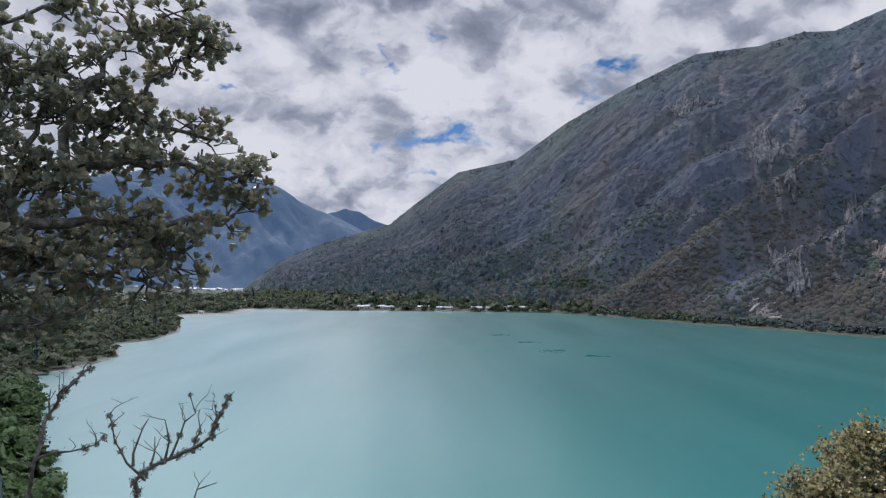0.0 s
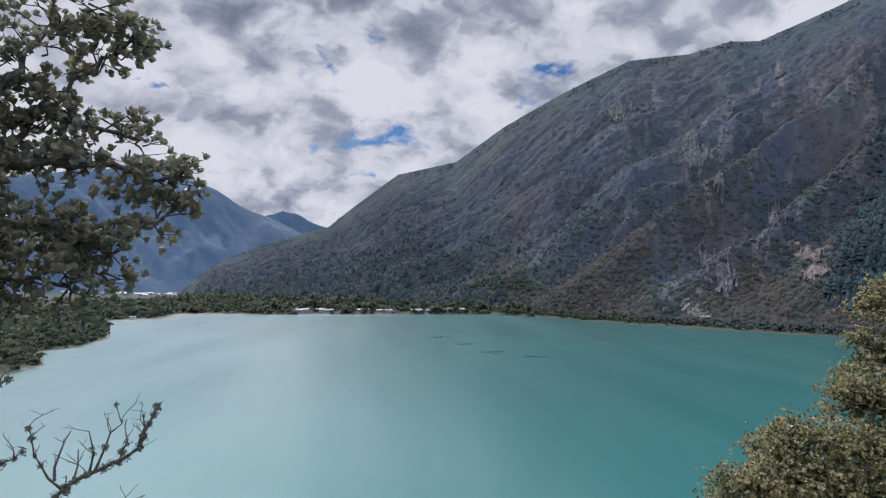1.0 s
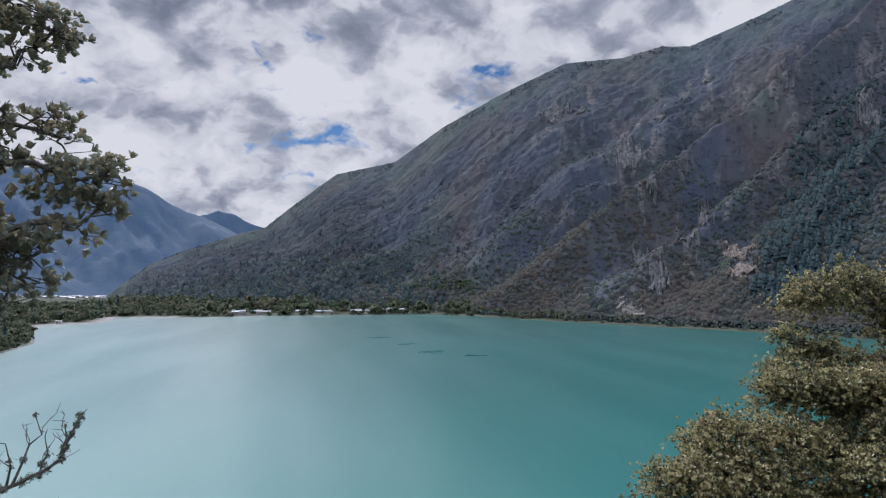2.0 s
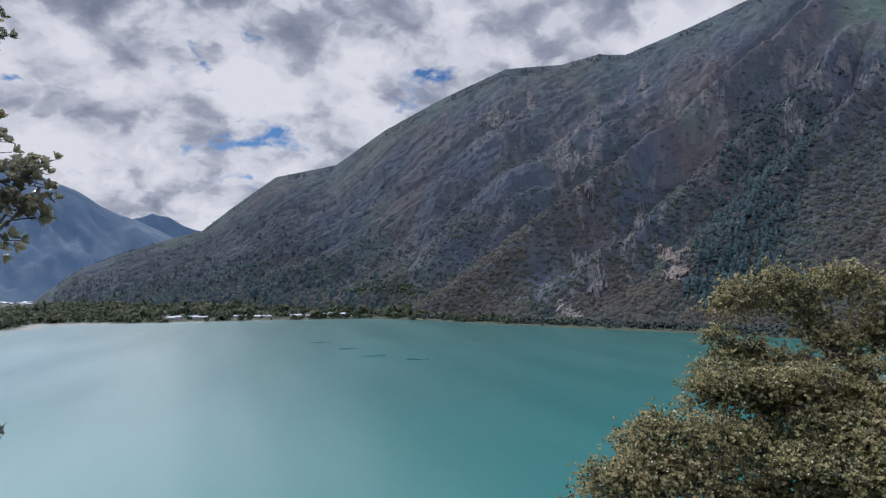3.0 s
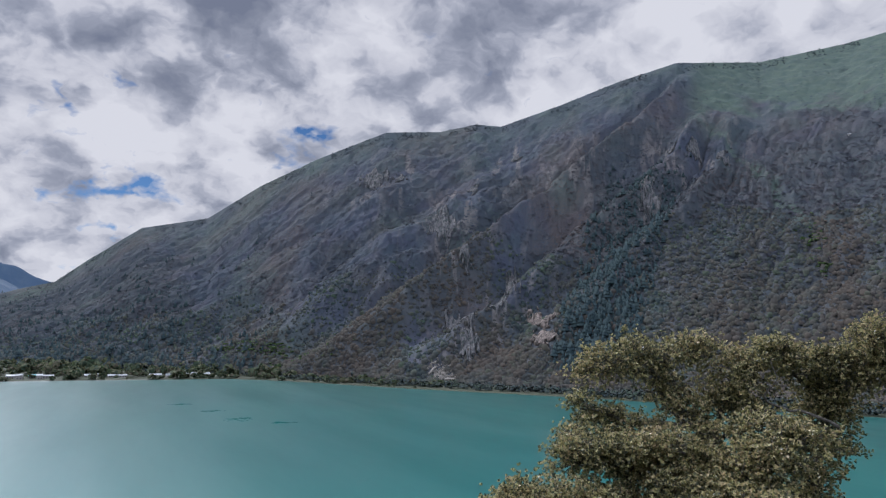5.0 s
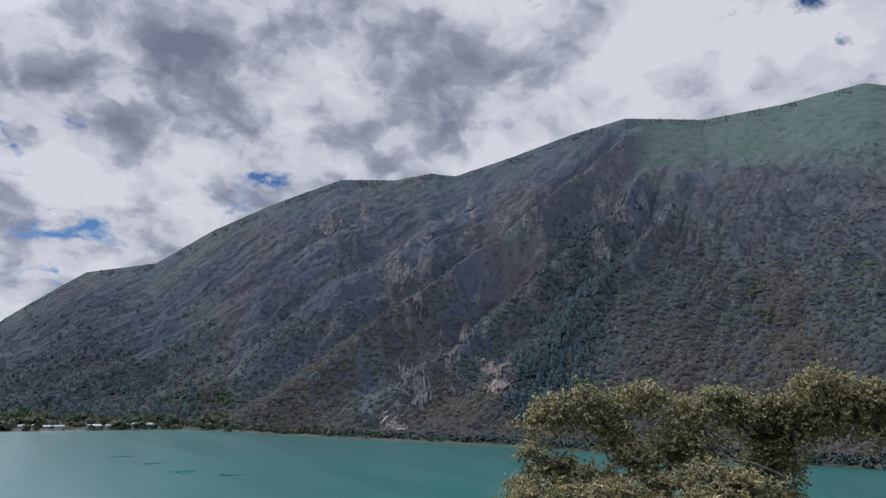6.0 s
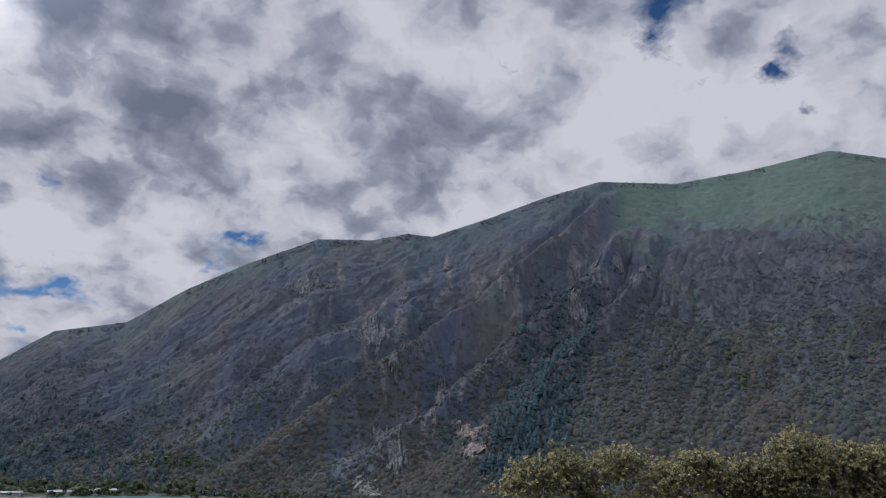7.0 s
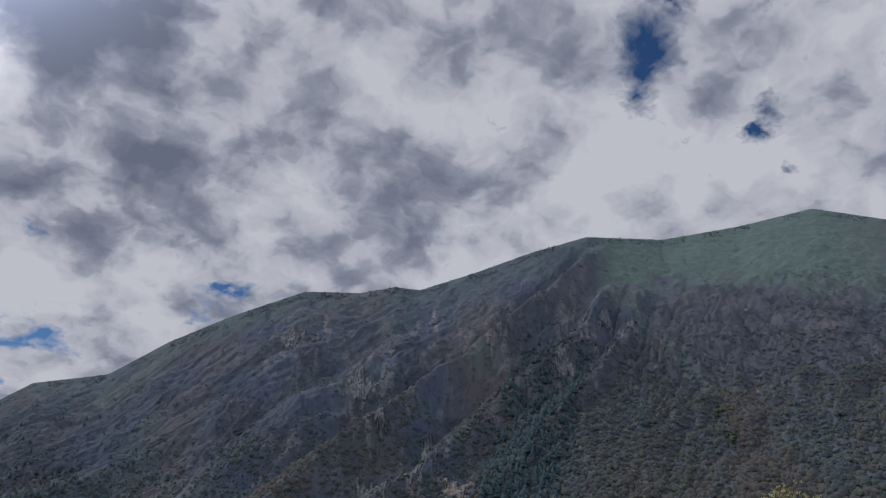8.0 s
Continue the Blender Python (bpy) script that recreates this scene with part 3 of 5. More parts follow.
def build_mountain():
    na, nv = 980, NV + 24
    a, v = np.meshgrid(np.linspace(ALONG[0], ALONG[-1], na), np.concatenate([np.linspace(0, 1, NV), np.linspace(1.02, 1.7, 24)]), indexing="ij")
    x, y, z = mountain_surface(a, v)
    small = fbm(x, y, 110, 6, 4.0, 0.6)
    body = np.sin(np.clip(v, 0, 1) * math.pi) ** 0.6
    crags = np.clip(fbm(a, v * 18, 2.6, 5, 31.0, 0.6), 0, 1) * smooth_step(12, 20, a) * body
    z = z + spur_relief(a, v, x, y) + small * 11 * body + fbm(x, y, 26, 4, 8.0, 0.58) * 3.4 * np.clip(v * 4, 0, 1) * smooth_step(1.02, 0.94, v) + crags * 9
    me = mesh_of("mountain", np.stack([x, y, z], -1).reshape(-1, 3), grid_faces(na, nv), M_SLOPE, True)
    patch = fbm(x, y, 70, 5, 11.0, 0.55)
    meadow = smooth_step(42.3, 44.5, a) * smooth_step(0.74, 0.83, v + 0.05 * patch + 0.012 * np.abs(a - 47)) * smooth_step(68, 60, a + 3 * patch)
    streak = np.exp(-((a - (49.1 + (0.456 - v) * 18.5) + 0.8 * patch) / 0.38) ** 2) * smooth_step(0.24, 0.32, v) * smooth_step(0.85, 0.6, v) * 0.9
    green = smooth_step(0.15, 0.55, fbm(x, y, 160, 4, 21.0)) * 0.28 + smooth_step(0.8, 0.95, v) * 0.3
    set_mask(me, "grass", np.clip(np.maximum(meadow * 0.95, np.maximum(streak, green)) + 0.15 * patch, 0, 1))
    set_mask(me, "warm", warm_bands(a, v))
    # the slope's darker tone follows the wood cover
    set_mask(me, "dark_under_wood", smooth_step(0.15, 0.9, wood_cover(a, v, x, y)) * (1 - meadow) * 0.8)
    zone = 0.25 + sum(np.exp(-((a - ca) / 1.9) ** 2 - ((v - cv) / 0.085) ** 2) for ca, cv, _, _ in CLIFFS)
    crag = smooth_step(0.22, 0.55, fbm(a * 2.2, v * 20, 2.4, 6, 31.0, 0.66)) * np.clip(zone, 0, 1) * smooth_step(8, 16, a) * smooth_step(0.03, 0.08, v) * smooth_step(0.97, 0.85, v)
    set_mask(me, "rock", np.clip(crag * (1 - meadow) * 0.8, 0, 1))
    ob = tagged(new("mountain", me), "steep scrub-covered mountain with spurs, gullies and a green top", "mountain", kind="structure")
    return x, y, z, a, v


MX, MY, MZ, MA, MV = build_mountain()


def on_mountain(a, v):
    """Nearest built places of the mountain for arrays of a and v (v up to 1)."""
    i = np.clip(np.round((a - ALONG[0]) / (ALONG[-1] - ALONG[0]) * (MX.shape[0] - 1)).astype(int), 0, MX.shape[0] - 1)
    j = np.clip(np.round(v * (NV - 1)).astype(int), 0, NV - 1)
    return np.stack([MX[i, j], MY[i, j], MZ[i, j]], -1)


def build_far_mountains():
    """Two blue ranges that close the valley."""
    for name, crest, depth in (
        ("backdrop_range", [(-2675, 2409, 438), (-2378, 2834, 547), (-1933, 3155, 475), (-1822, 3220, 508), (-1446, 3406, 554), (-1076, 3540, 620), (-964, 3572, 560),
                            (-844, 3654, 514), (-653, 3743, 399), (-576, 3807, 377), (-408, 3879, 292), (-150, 4050, 150), (200, 4200, 60)], 900),
        ("backdrop_range", [(-1300, 4430, 330), (-956, 4499, 382), (-759, 4537, 438), (-616, 4559, 487), (-513, 4571, 454), (-401, 4582, 398), (-241, 4594, 341), (0, 4600, 301), (400, 4600, 250)], 500),
    ):
        c = np.array(crest, float)
        s = np.concatenate([[0], np.cumsum(np.hypot(*np.diff(c[:, :2], axis=0).T))])
        u, v = np.meshgrid(np.linspace(0, s[-1], 260), np.linspace(0, 1.4, 70), indexing="ij")
        x, y, z = (np.interp(u, s, c[:, i]) for i in range(3))
        out = np.hypot(x, y)
        x, y = x - x / out * depth * (1 - v), y - y / out * depth * (1 - v)
        up_ = np.where(v < 1, np.clip(v, 0, 1) ** 1.15, 1 - (v - 1) * 0.9)
        body = np.sin(np.clip(v, 0, 1) * math.pi)
        z = z * up_ + body * 110 * (1 - 2 * np.abs(fbm(u + v * 260, v * 300, 420, 5, 41.0))) - body * 45 + fbm(x, y, 120, 4, 43.0) * 9
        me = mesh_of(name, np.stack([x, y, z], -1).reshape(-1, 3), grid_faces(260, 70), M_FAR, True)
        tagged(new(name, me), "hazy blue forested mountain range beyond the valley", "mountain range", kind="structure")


build_far_mountains()


# ---- cliffs on the mountain ----
def mountain_at(a, v):
    """Places on the built mountain between its grid points, for arrays of a and v."""
    i = np.clip((a - ALONG[0]) / (ALONG[-1] - ALONG[0]) * (MX.shape[0] - 1), 0, MX.shape[0] - 2)
    j = np.clip(v * (NV - 1), 0, NV - 2)
    i0, j0 = i.astype(int), j.astype(int)
    fi, fj = (i - i0)[..., None], (j - j0)[..., None]
    g = np.stack([MX, MY, MZ], -1)
    return (g[i0, j0] * (1 - fi) + g[i0 + 1, j0] * fi) * (1 - fj) + (g[i0, j0 + 1] * (1 - fi) + g[i0 + 1, j0 + 1] * fi) * fj


def build_cliff(a, v, wide, tall, seed, mat, label="cracked pale granite cliff on the wooded mountain side"):
    """A crag that lies on the slope: its face is cracked and stepped, its rim sinks back into the ground."""
    c = mountain_at(np.array([a]), np.array([v]))[0]
    out = -np.array([c[0], c[1], 0.0]) / math.hypot(c[0], c[1])
    nu, nv = 40, 40
    u, w = np.meshgrid(np.linspace(-1, 1, nu), np.linspace(-1, 1, nv), indexing="ij")
    rim = np.sqrt(u ** 2 + w ** 2) + 0.6 * fbm(u * 1.4 + seed * 3.1, w * 0.8, 0.6, 5, seed * 1.7, 0.6)
    cracks = 1 - 2 * np.abs(fbm(u * wide + 2 * w, w * tall * 0.3, 8.0, 4, seed * 2.3))
    blocks = np.round(3 * fbm(u * wide, w * tall * 0.5, 11.0, 2, seed * 3.7)) / 3
    proud = (3.6 if v < 0.4 else 2.2) + 1.7 * cracks + 1.8 * blocks - 11 * smooth_step(0.6, 1.0, rim)
    span = np.interp(a, ALONG, RIDGE[:, 2])
    p = mountain_at(a + np.degrees(u * wide / 2 / math.hypot(c[0], c[1])), v + w * tall / 2 / span) + (out + np.array([0, 0, 0.5])) * proud[..., None]
    me = mesh_of("cliff", (p - c).reshape(-1, 3), grid_faces(nu, nv), mat, False)
    ob = tagged(new("cliff", me), label, "cliff", "cliffs on the mountain")
    ob.location = c
    return ob


for i, spec_ in enumerate(CLIFFS):
    build_cliff(spec_[0], spec_[1], spec_[2] * 1.35, spec_[3] * 1.3, i + 1, M_ROCK)
for i, spec_ in enumerate(FRESH_CLIFFS):
    build_cliff(spec_[0], spec_[1], spec_[2] * 1.2, spec_[3] * 1.25, i + 40, M_ROCK_FRESH, "fresh pinkish rock face on the wooded mountain side")


# ---- woods: far trees beyond counting ----
def wood(name, label, mat, places, sizes, protos, rng, tilt=0.12, lift=0.8, ground=None, warm=None):
    """Copies of leafy shapes, shaded as rounded crowns."""
    pieces, normals, tints = [], [], []
    which = rng.integers(0, len(protos), len(places))
    for k, (pv, pf) in enumerate(protos):
        sel = which == k
        if sel.any():
            turns = random_turns(rng, sel.sum(), tilt) if ground is None or tilt < 0.1 else face_along(ground[sel] + (0, 0, 0.25) + rng.normal(0, 0.1, (sel.sum(), 3)), rng)
            pieces.append(scatter(pv, pf, places[sel], turns, sizes[sel]))
            out = pv - (0, 0, pv[:, 2].max() * 0.35)
            out = out / np.maximum(np.linalg.norm(out, axis=1), 1e-3)[:, None]
            n = np.einsum("nij,kj->nki", turns, out) + ((0, 0, lift) if ground is None else ground[sel][:, None, :] * lift)
            if warm is not None:
                tints.append(np.repeat(warm[sel], len(pv)))
            if len(pv) > 15:
                n += rng.normal(0, 0.3 if len(pv) > 60 else 0.16, (n.shape[0], n.shape[1] // 4 if n.shape[1] % 4 == 0 else 1, 1, 3)).repeat(4 if n.shape[1] % 4 == 0 else n.shape[1], 2).reshape(n.shape)
            normals.append((n / np.linalg.norm(n, axis=2)[..., None]).reshape(-1, 3))
    v, f = joined(pieces)
    me = mesh_of(name, v, f, mat, True, np.concatenate(normals))
    if warm is not None:
        set_mask(me, "warm", np.concatenate(tints))
    return tagged(new(name, me), label, "forest", kind="stuff")


def noise_at(p, scale, seed):
    return fbm(p[:, 0], p[:, 1], scale, 4, seed)




def canopy_proto(seed, sides, rings):
    """A rounded crown about the origin with a lumpy, uneven outline."""
    r = random.Random(seed)
    v = []
    for k in range(rings):
        u = k / rings
        for i in range(sides):
            g = 2 * math.pi * (i + 0.5 * (k % 2)) / sides
            rad = math.cos(u * math.pi / 2) * r.uniform(0.62, 1.25)
            v.append((rad * math.cos(g), rad * math.sin(g), -0.45 + 1.25 * math.sin(u * math.pi / 2) * r.uniform(0.75, 1.25)))
    v.append((r.uniform(-0.15, 0.15), r.uniform(-0.15, 0.15), 0.8))
    f = []
    for k in range(rings - 1):
        for i in range(sides):
            p, q = k * sides + i, k * sides + (i + 1) % sides
            f += [(p, q, p + sides), (q, q + sides, p + sides)] if k % 2 == 0 else [(p, q, q + sides), (p, q + sides, p + sides)]
    f += [((rings - 1) * sides + i, (rings - 1) * sides + (i + 1) % sides, len(v) - 1) for i in range(sides)]
    return np.array(v), np.array(f)


def shrub_proto(seed, leaves, flat=1.0):
    """A ragged low crown of leafy sprays, 1 m in radius, about the origin."""
    rng = np.random.default_rng(seed)
    d = rng.normal(0, 1, (leaves, 3))
    d[:, 2] = np.abs(d[:, 2]) * 0.9 - 0.1
    d /= np.linalg.norm(d, axis=1)[:, None]
    p = d * rng.uniform(0.45, 0.95, (leaves, 1)) * (1, 1, flat)
    n = d * 0.55 + (0, 0, 0.8) + rng.normal(0, 0.2, (leaves, 3))
    s = np.cross(n, rng.normal(0, 1, (leaves, 3)))
    s *= rng.uniform(0.42, 0.75, (leaves, 1)) / np.linalg.norm(s, axis=1)[:, None]
    t = np.cross(n, s)
    t *= rng.uniform(0.42, 0.75, (leaves, 1)) / np.linalg.norm(t, axis=1)[:, None]
    v = np.stack([p - s, p - t * 0.8, p + s * 0.9, p + t], 1).reshape(-1, 3)
    return v, np.arange(leaves * 4).reshape(-1, 4)


TUFTS = [canopy_proto(100 + s, 6, 2) for s in range(10)]
LOW_TUFTS = [shrub_proto(120 + s, 9) for s in range(8)]
SMALL_TUFTS = [shrub_proto(140 + s, 5) for s in range(6)]


def cone_proto(seed):
    r = random.Random(seed)
    pieces = []
    for k in range(3):
        z0, z1, rad = 0.1 + 0.27 * k, 0.55 + 0.24 * k, 1.0 - 0.28 * k
        ring = [(rad * r.uniform(0.75, 1.15) * math.cos(i * math.pi / 3), rad * r.uniform(0.75, 1.15) * math.sin(i * math.pi / 3), z0 + r.uniform(-0.05, 0.05)) for i in range(6)]
        pieces.append((np.array(ring + [(0, 0, z1)]), np.array([(i, (i + 1) % 6, 6) for i in range(6)])))
    return joined(pieces)


CONES = [cone_proto(s) for s in range(3)]


def slope_normal(a, v):
    """Upward normals of the mountain's broad form at arrays of a and v."""
    e = np.array([on_mountain(a + da, np.clip(v + dv, 0, 1)) for da, dv in ((0.6, 0), (-0.6, 0), (0, 0.02), (0, -0.02))])
    n = np.cross(e[0] - e[1], e[2] - e[3])
    n /= np.maximum(np.linalg.norm(n, axis=1), 1e-6)[:, None]
    return n * np.sign(n[:, 2])[:, None]


def build_mountain_woods():
    rng = np.random.default_rng(5)
    n = 150000
    a, v = rng.uniform(-14, 72, n), rng.uniform(0, 1, n) ** 1.25
    keep = rng.uniform(0, 1, n) < np.interp(a, [-14, 0, 20, 72], [0.6, 0.6, 0.85, 1.0])
    a, v = a[keep], v[keep]
    p = on_mountain(a, v)
    p += rng.uniform(-2.5, 2.5, p.shape) * (1, 1, 0)
    cover = wood_cover(a, v, p[:, 0], p[:, 1])
    meadow = (a > 42.5) & (v > 0.68)
    keep = (rng.uniform(0, 1, len(a)) < cover) & ~(meadow & (rng.uniform(0, 1, len(a)) < 0.93))
    for ca, cv, wide, tall in CLIFFS + FRESH_CLIFFS + [(23.4, 0.032, 30, 24), (24.4, 0.022, 34, 20)]:
        c = on_mountain(np.array([ca]), np.array([cv]))[0]
        off = np.hypot((a - ca) * 19 / (wide * 0.45), (p[:, 2] - c[2]) / (tall * 0.42))
        keep &= (off > 1) | (rng.uniform(0, 1, len(a)) < 0.14)
    a, v, p = a[keep], v[keep], p[keep]
    big = np.clip(1.15 - 0.75 * v, 0.35, 1.1) * np.clip(rng.lognormal(-0.12, 0.5, len(a)), 0.35, 2.4)
    far_dark = rng.uniform(0, 1, len(a)) < 0.22 * smooth_step(16, -4, a + 9 * noise_at(p, 200, 58.0))
    conifer = far_dark | (np.abs(a - (35 + 9 * v)) < 3.2) & (v > 0.04) & (v < 0.6) & (rng.uniform(0, 1, len(a)) < 0.75 - 0.12 * np.abs(a - (35 + 9 * v)))
    s = np.stack([2.25 * big, 2.25 * big, 2.1 * big], -1)
    high = v > 0.38 + 0.12 * noise_at(p, 150, 57.0)
    s[high] *= (0.95, 0.95, 0.6)
    s[~high] *= (0.95, 0.95, 0.9)
    p2 = p + np.stack([0 * big, 0 * big, np.where(high, 0.2, 0.9) * big], -1)
    tilted, warm = slope_normal(a, v), np.clip(warm_bands(a, v) + rng.normal(0, 0.12, len(a)), 0, 1)
    q = ~conifer & ~high
    wood("mountain_woods", "dark evergreen wood covering the lower mountain side", M_FOREST, p2[q], s[q], TUFTS, rng, 0.2, 1.3, tilted[q], warm[q])
    q = ~conifer & high
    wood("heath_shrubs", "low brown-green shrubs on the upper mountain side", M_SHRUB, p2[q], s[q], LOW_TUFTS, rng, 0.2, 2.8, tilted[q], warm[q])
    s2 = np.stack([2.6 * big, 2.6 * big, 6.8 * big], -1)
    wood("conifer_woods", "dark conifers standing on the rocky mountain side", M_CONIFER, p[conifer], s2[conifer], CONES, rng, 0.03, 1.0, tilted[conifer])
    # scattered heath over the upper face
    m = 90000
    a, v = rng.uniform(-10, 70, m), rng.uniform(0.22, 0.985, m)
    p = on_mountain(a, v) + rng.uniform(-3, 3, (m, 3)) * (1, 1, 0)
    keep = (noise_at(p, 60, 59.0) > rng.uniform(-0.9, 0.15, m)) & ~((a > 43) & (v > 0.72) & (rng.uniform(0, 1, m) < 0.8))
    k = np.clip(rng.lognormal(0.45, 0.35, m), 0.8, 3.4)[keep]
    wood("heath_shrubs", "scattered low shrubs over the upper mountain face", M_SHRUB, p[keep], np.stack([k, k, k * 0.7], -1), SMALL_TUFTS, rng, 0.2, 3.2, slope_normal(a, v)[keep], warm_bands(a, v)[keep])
    # small trees against the sky along the ridge
    m = 2600
    a, v = rng.uniform(-14, 66, m), rng.uniform(0.96, 1.0, m)
    keep = fbm(a, a * 0, 2.5, 3, 61.0) > -0.1
    p = on_mountain(a[keep], v[keep])
    k = rng.uniform(0.8, 2.0, keep.sum())
    wood("ridge_shrubs", "small dark trees along the mountain ridge", M_SHRUB, p + np.stack([0 * k, 0 * k, k * 0.5], -1), np.stack([k, k, k * 1.2], -1), LOW_TUFTS, rng)


build_mountain_woods()


def leafy_proto(seed, count=150, leaf=0.26, conic=False):
    """A crown, 1 m in radius and 2 m high from z 0, of small leaf tufts on uneven lobes."""
    rng = np.random.default_rng(seed)
    lobes = rng.normal(0, 0.42, (7, 3)) * (1, 1, 0.75) + (0, 0, 1.05)
    which = rng.integers(0, 7, count)
    d = rng.normal(0, 1, (count, 3))
    d /= np.linalg.norm(d, axis=1)[:, None]
    d[:, 2] = np.abs(d[:, 2]) * 0.9 - 0.15
    p = lobes[which] + d * rng.uniform(0.32, 0.62, count)[:, None]
    if conic:
        h = rng.uniform(0, 1, count) ** 1.4
        ang = rng.uniform(0, 2 * np.pi, count)
        rad = (1 - h) * rng.uniform(0.5, 1.0, count) * (0.75 + 0.25 * np.cos(h * 40))
        p = np.stack([np.cos(ang) * rad, np.sin(ang) * rad, 0.15 + 2.1 * h], -1)
    n = p - (0, 0, 0.8) + rng.normal(0, 0.45, (count, 3))
    a = np.cross(n, rng.normal(0, 1, (count, 3)))
    a *= leaf / np.linalg.norm(a, axis=1)[:, None]
    b = np.cross(n, a)
    b *= leaf / np.linalg.norm(b, axis=1)[:, None]
    v = np.stack([p - a, p - b * rng.uniform(0.5, 1, (count, 1)), p + a * rng.uniform(0.5, 1, (count, 1)), p + b], 1).reshape(-1, 3)
    f = np.arange(count * 4).reshape(-1, 4)
    return v, f


LEAFY = [leafy_proto(s, 42, 0.42) for s in range(6)]
LEAFY_MID = [leafy_proto(60 + s, 110, 0.28) for s in range(5)]
LEAFY_FINE = [leafy_proto(40 + s, 430, 0.135) for s in range(5)]
LEAFY_CONE = [leafy_proto(20 + s, 70, 0.26, True) for s in range(2)]


HOUSES = [(-143, 1282, 15), (-131, 1262, 9), (-114, 1276, 13), (-94, 1270, 15), (-104, 1254, 8), (-40, 1268, 8), (-20, 1262, 11), (-6, 1254, 10), (8, 1248, 18), (57, 1240, 18),
          (76, 1232, 7), (101, 1290, 9), (104, 1262, 8), (119, 1256, 16), (134, 1236, 9), (172, 1222, 10)]
PAVILION = (-372, 1118)


def build_shore_woods():
    rng = np.random.default_rng(8)
    n = 8500
    x = np.concatenate([rng.uniform(-1100, 420, n), rng.uniform(-480, -40, 5200), rng.uniform(-260, -25, 2600)])
    y = np.concatenate([rng.uniform(850, 1900, n), rng.uniform(50, 950, 5200), rng.uniform(50, 380, 2600)])
    d = lake_distance(x, y)
    bearing_ = np.degrees(np.arctan2(x, y))
    foot = np.interp(bearing_, ALONG, np.hypot(FOOT[:, 0], FOOT[:, 1]))
    r = np.hypot(x, y)
    open_land = fbm(x, y * 0.5, 120, 3, 71.0)
    keep = (d > np.where(y < 420, 0.0, 2.0)) & (r < np.where(bearing_ > -15, foot + 60, 1750)) & (bearing_ > -42) & (r > 60) & ((r > 175) | (bearing_ < -28.6))
    keep &= rng.uniform(0, 1, len(x)) < np.where(d < 50, 0.95, np.clip(0.8 - 0.7 * open_land, 0.12, 1))
    keep &= ~((x > -410) & (x < -225) & (y > 1040) & (y < 1290) & (d < 26))
    for hx, hy, w in HOUSES:
        keep &= ~((np.abs(x - hx) < w * 0.5 + 6) & (y > hy - 36) & (y < hy + 9) & ((y > hy - 8) | (rng.uniform(0, 1, len(x)) < 0.55)))
    x, y, d, r = x[keep], y[keep], d[keep], r[keep]
    z = ground_height(x, y)
    k = np.clip(rng.lognormal(1.38, 0.34, len(x)), 1.6, 7.5) * np.interp(r, [60, 130, 500, 1200, 2200], [0.7, 0.95, 1.05, 1.0, 1.1])
    k *= smooth_step(0, 16, d) * 0.5 + 0.5
    k *= 1 + 0.45 * smooth_step(1050, 1180, y) * smooth_step(-520, -420, x)
    p = np.stack([x, y, z - 0.3 * k], -1)
    s = np.stack([k, k, k * rng.uniform(0.7, 1.15, len(x))], -1)
    con = rng.uniform(0, 1, len(x)) < 0.025
    near = r < 420 + 60 * noise_at(p, 80, 77.0)
    sel = ~con & ~near & (r < 830)
    wood("shore_woods", "rounded green trees on the near lake shore", M_SHORE_LEAF, p[sel], s[sel], LEAFY_MID, rng)
    sel = ~con & ~near & (r >= 830)
    wood("shore_woods", "dark green mixed woods along the lake shore", M_SHORE_LEAF, p[sel], s[sel], LEAFY, rng)
    sel = ~con & near & (r >= 210)
    wood("slope_woods", "fresh green broadleaf trees on the near lake slope", M_FRESH_LEAF, p[sel], s[sel], LEAFY_MID, rng)
    sel = ~con & near & (r < 210)
    wood("slope_woods", "dense fresh green trees below the viewpoint", M_FRESH_LEAF, p[sel], s[sel], LEAFY_FINE, rng)
    s[:, 2] *= 1.7
    s[:, :2] *= 0.7
    wood("shore_conifers", "dark pointed conifers among the shore woods", M_CONIFER, p[con], s[con], LEAFY_CONE, rng, 0.03)
    # low trees along the foot of the mountain by the water
    m = 1900
    a, t = rng.uniform(8, 60, m), rng.uniform(-0.055, 0.035, m)
    x, y, _ = mountain_surface(a, t)
    d = lake_distance(x, y)
    sel = d > 0.4
    k = rng.uniform(1.6, 3.6, m)[sel]
    p = np.stack([x[sel], y[sel], np.maximum(ground_height(x[sel], y[sel]), 0) - 0.5], -1)
    wood("waterside_woods", "dark low trees along the far waterside", M_FOREST, p, np.stack([k, k, k], -1), LEAFY, rng)


build_shore_woods()


def build_thickets():
    """Bright green bushes: a patch above the village, and along the foot of the grassy gully."""
    rng = np.random.default_rng(19)
    for ca, cv, da, dv, n in ((10.4, 0.108, 1.3, 0.012, 90), (12.0, 0.075, 1.6, 0.015, 70), (7.5, 0.12, 1.0, 0.02, 40), (51.8, 0.229, 0.35, 0.008, 16), (51.2, 0.30, 0.5, 0.03, 26)):
        a, v = ca + rng.normal(0, da, n), np.clip(cv + rng.normal(0, dv, n), 0.01, 1)
        k = rng.uniform(1.6, 3.6, n)
        wood("thicket", "bright green bushes among the brown mountain scrub", M_FRESH_LEAF, mountain_at(a, v) + (0, 0, 0.3), np.stack([k, k, k * 0.8], -1), LEAFY, rng)


build_thickets()


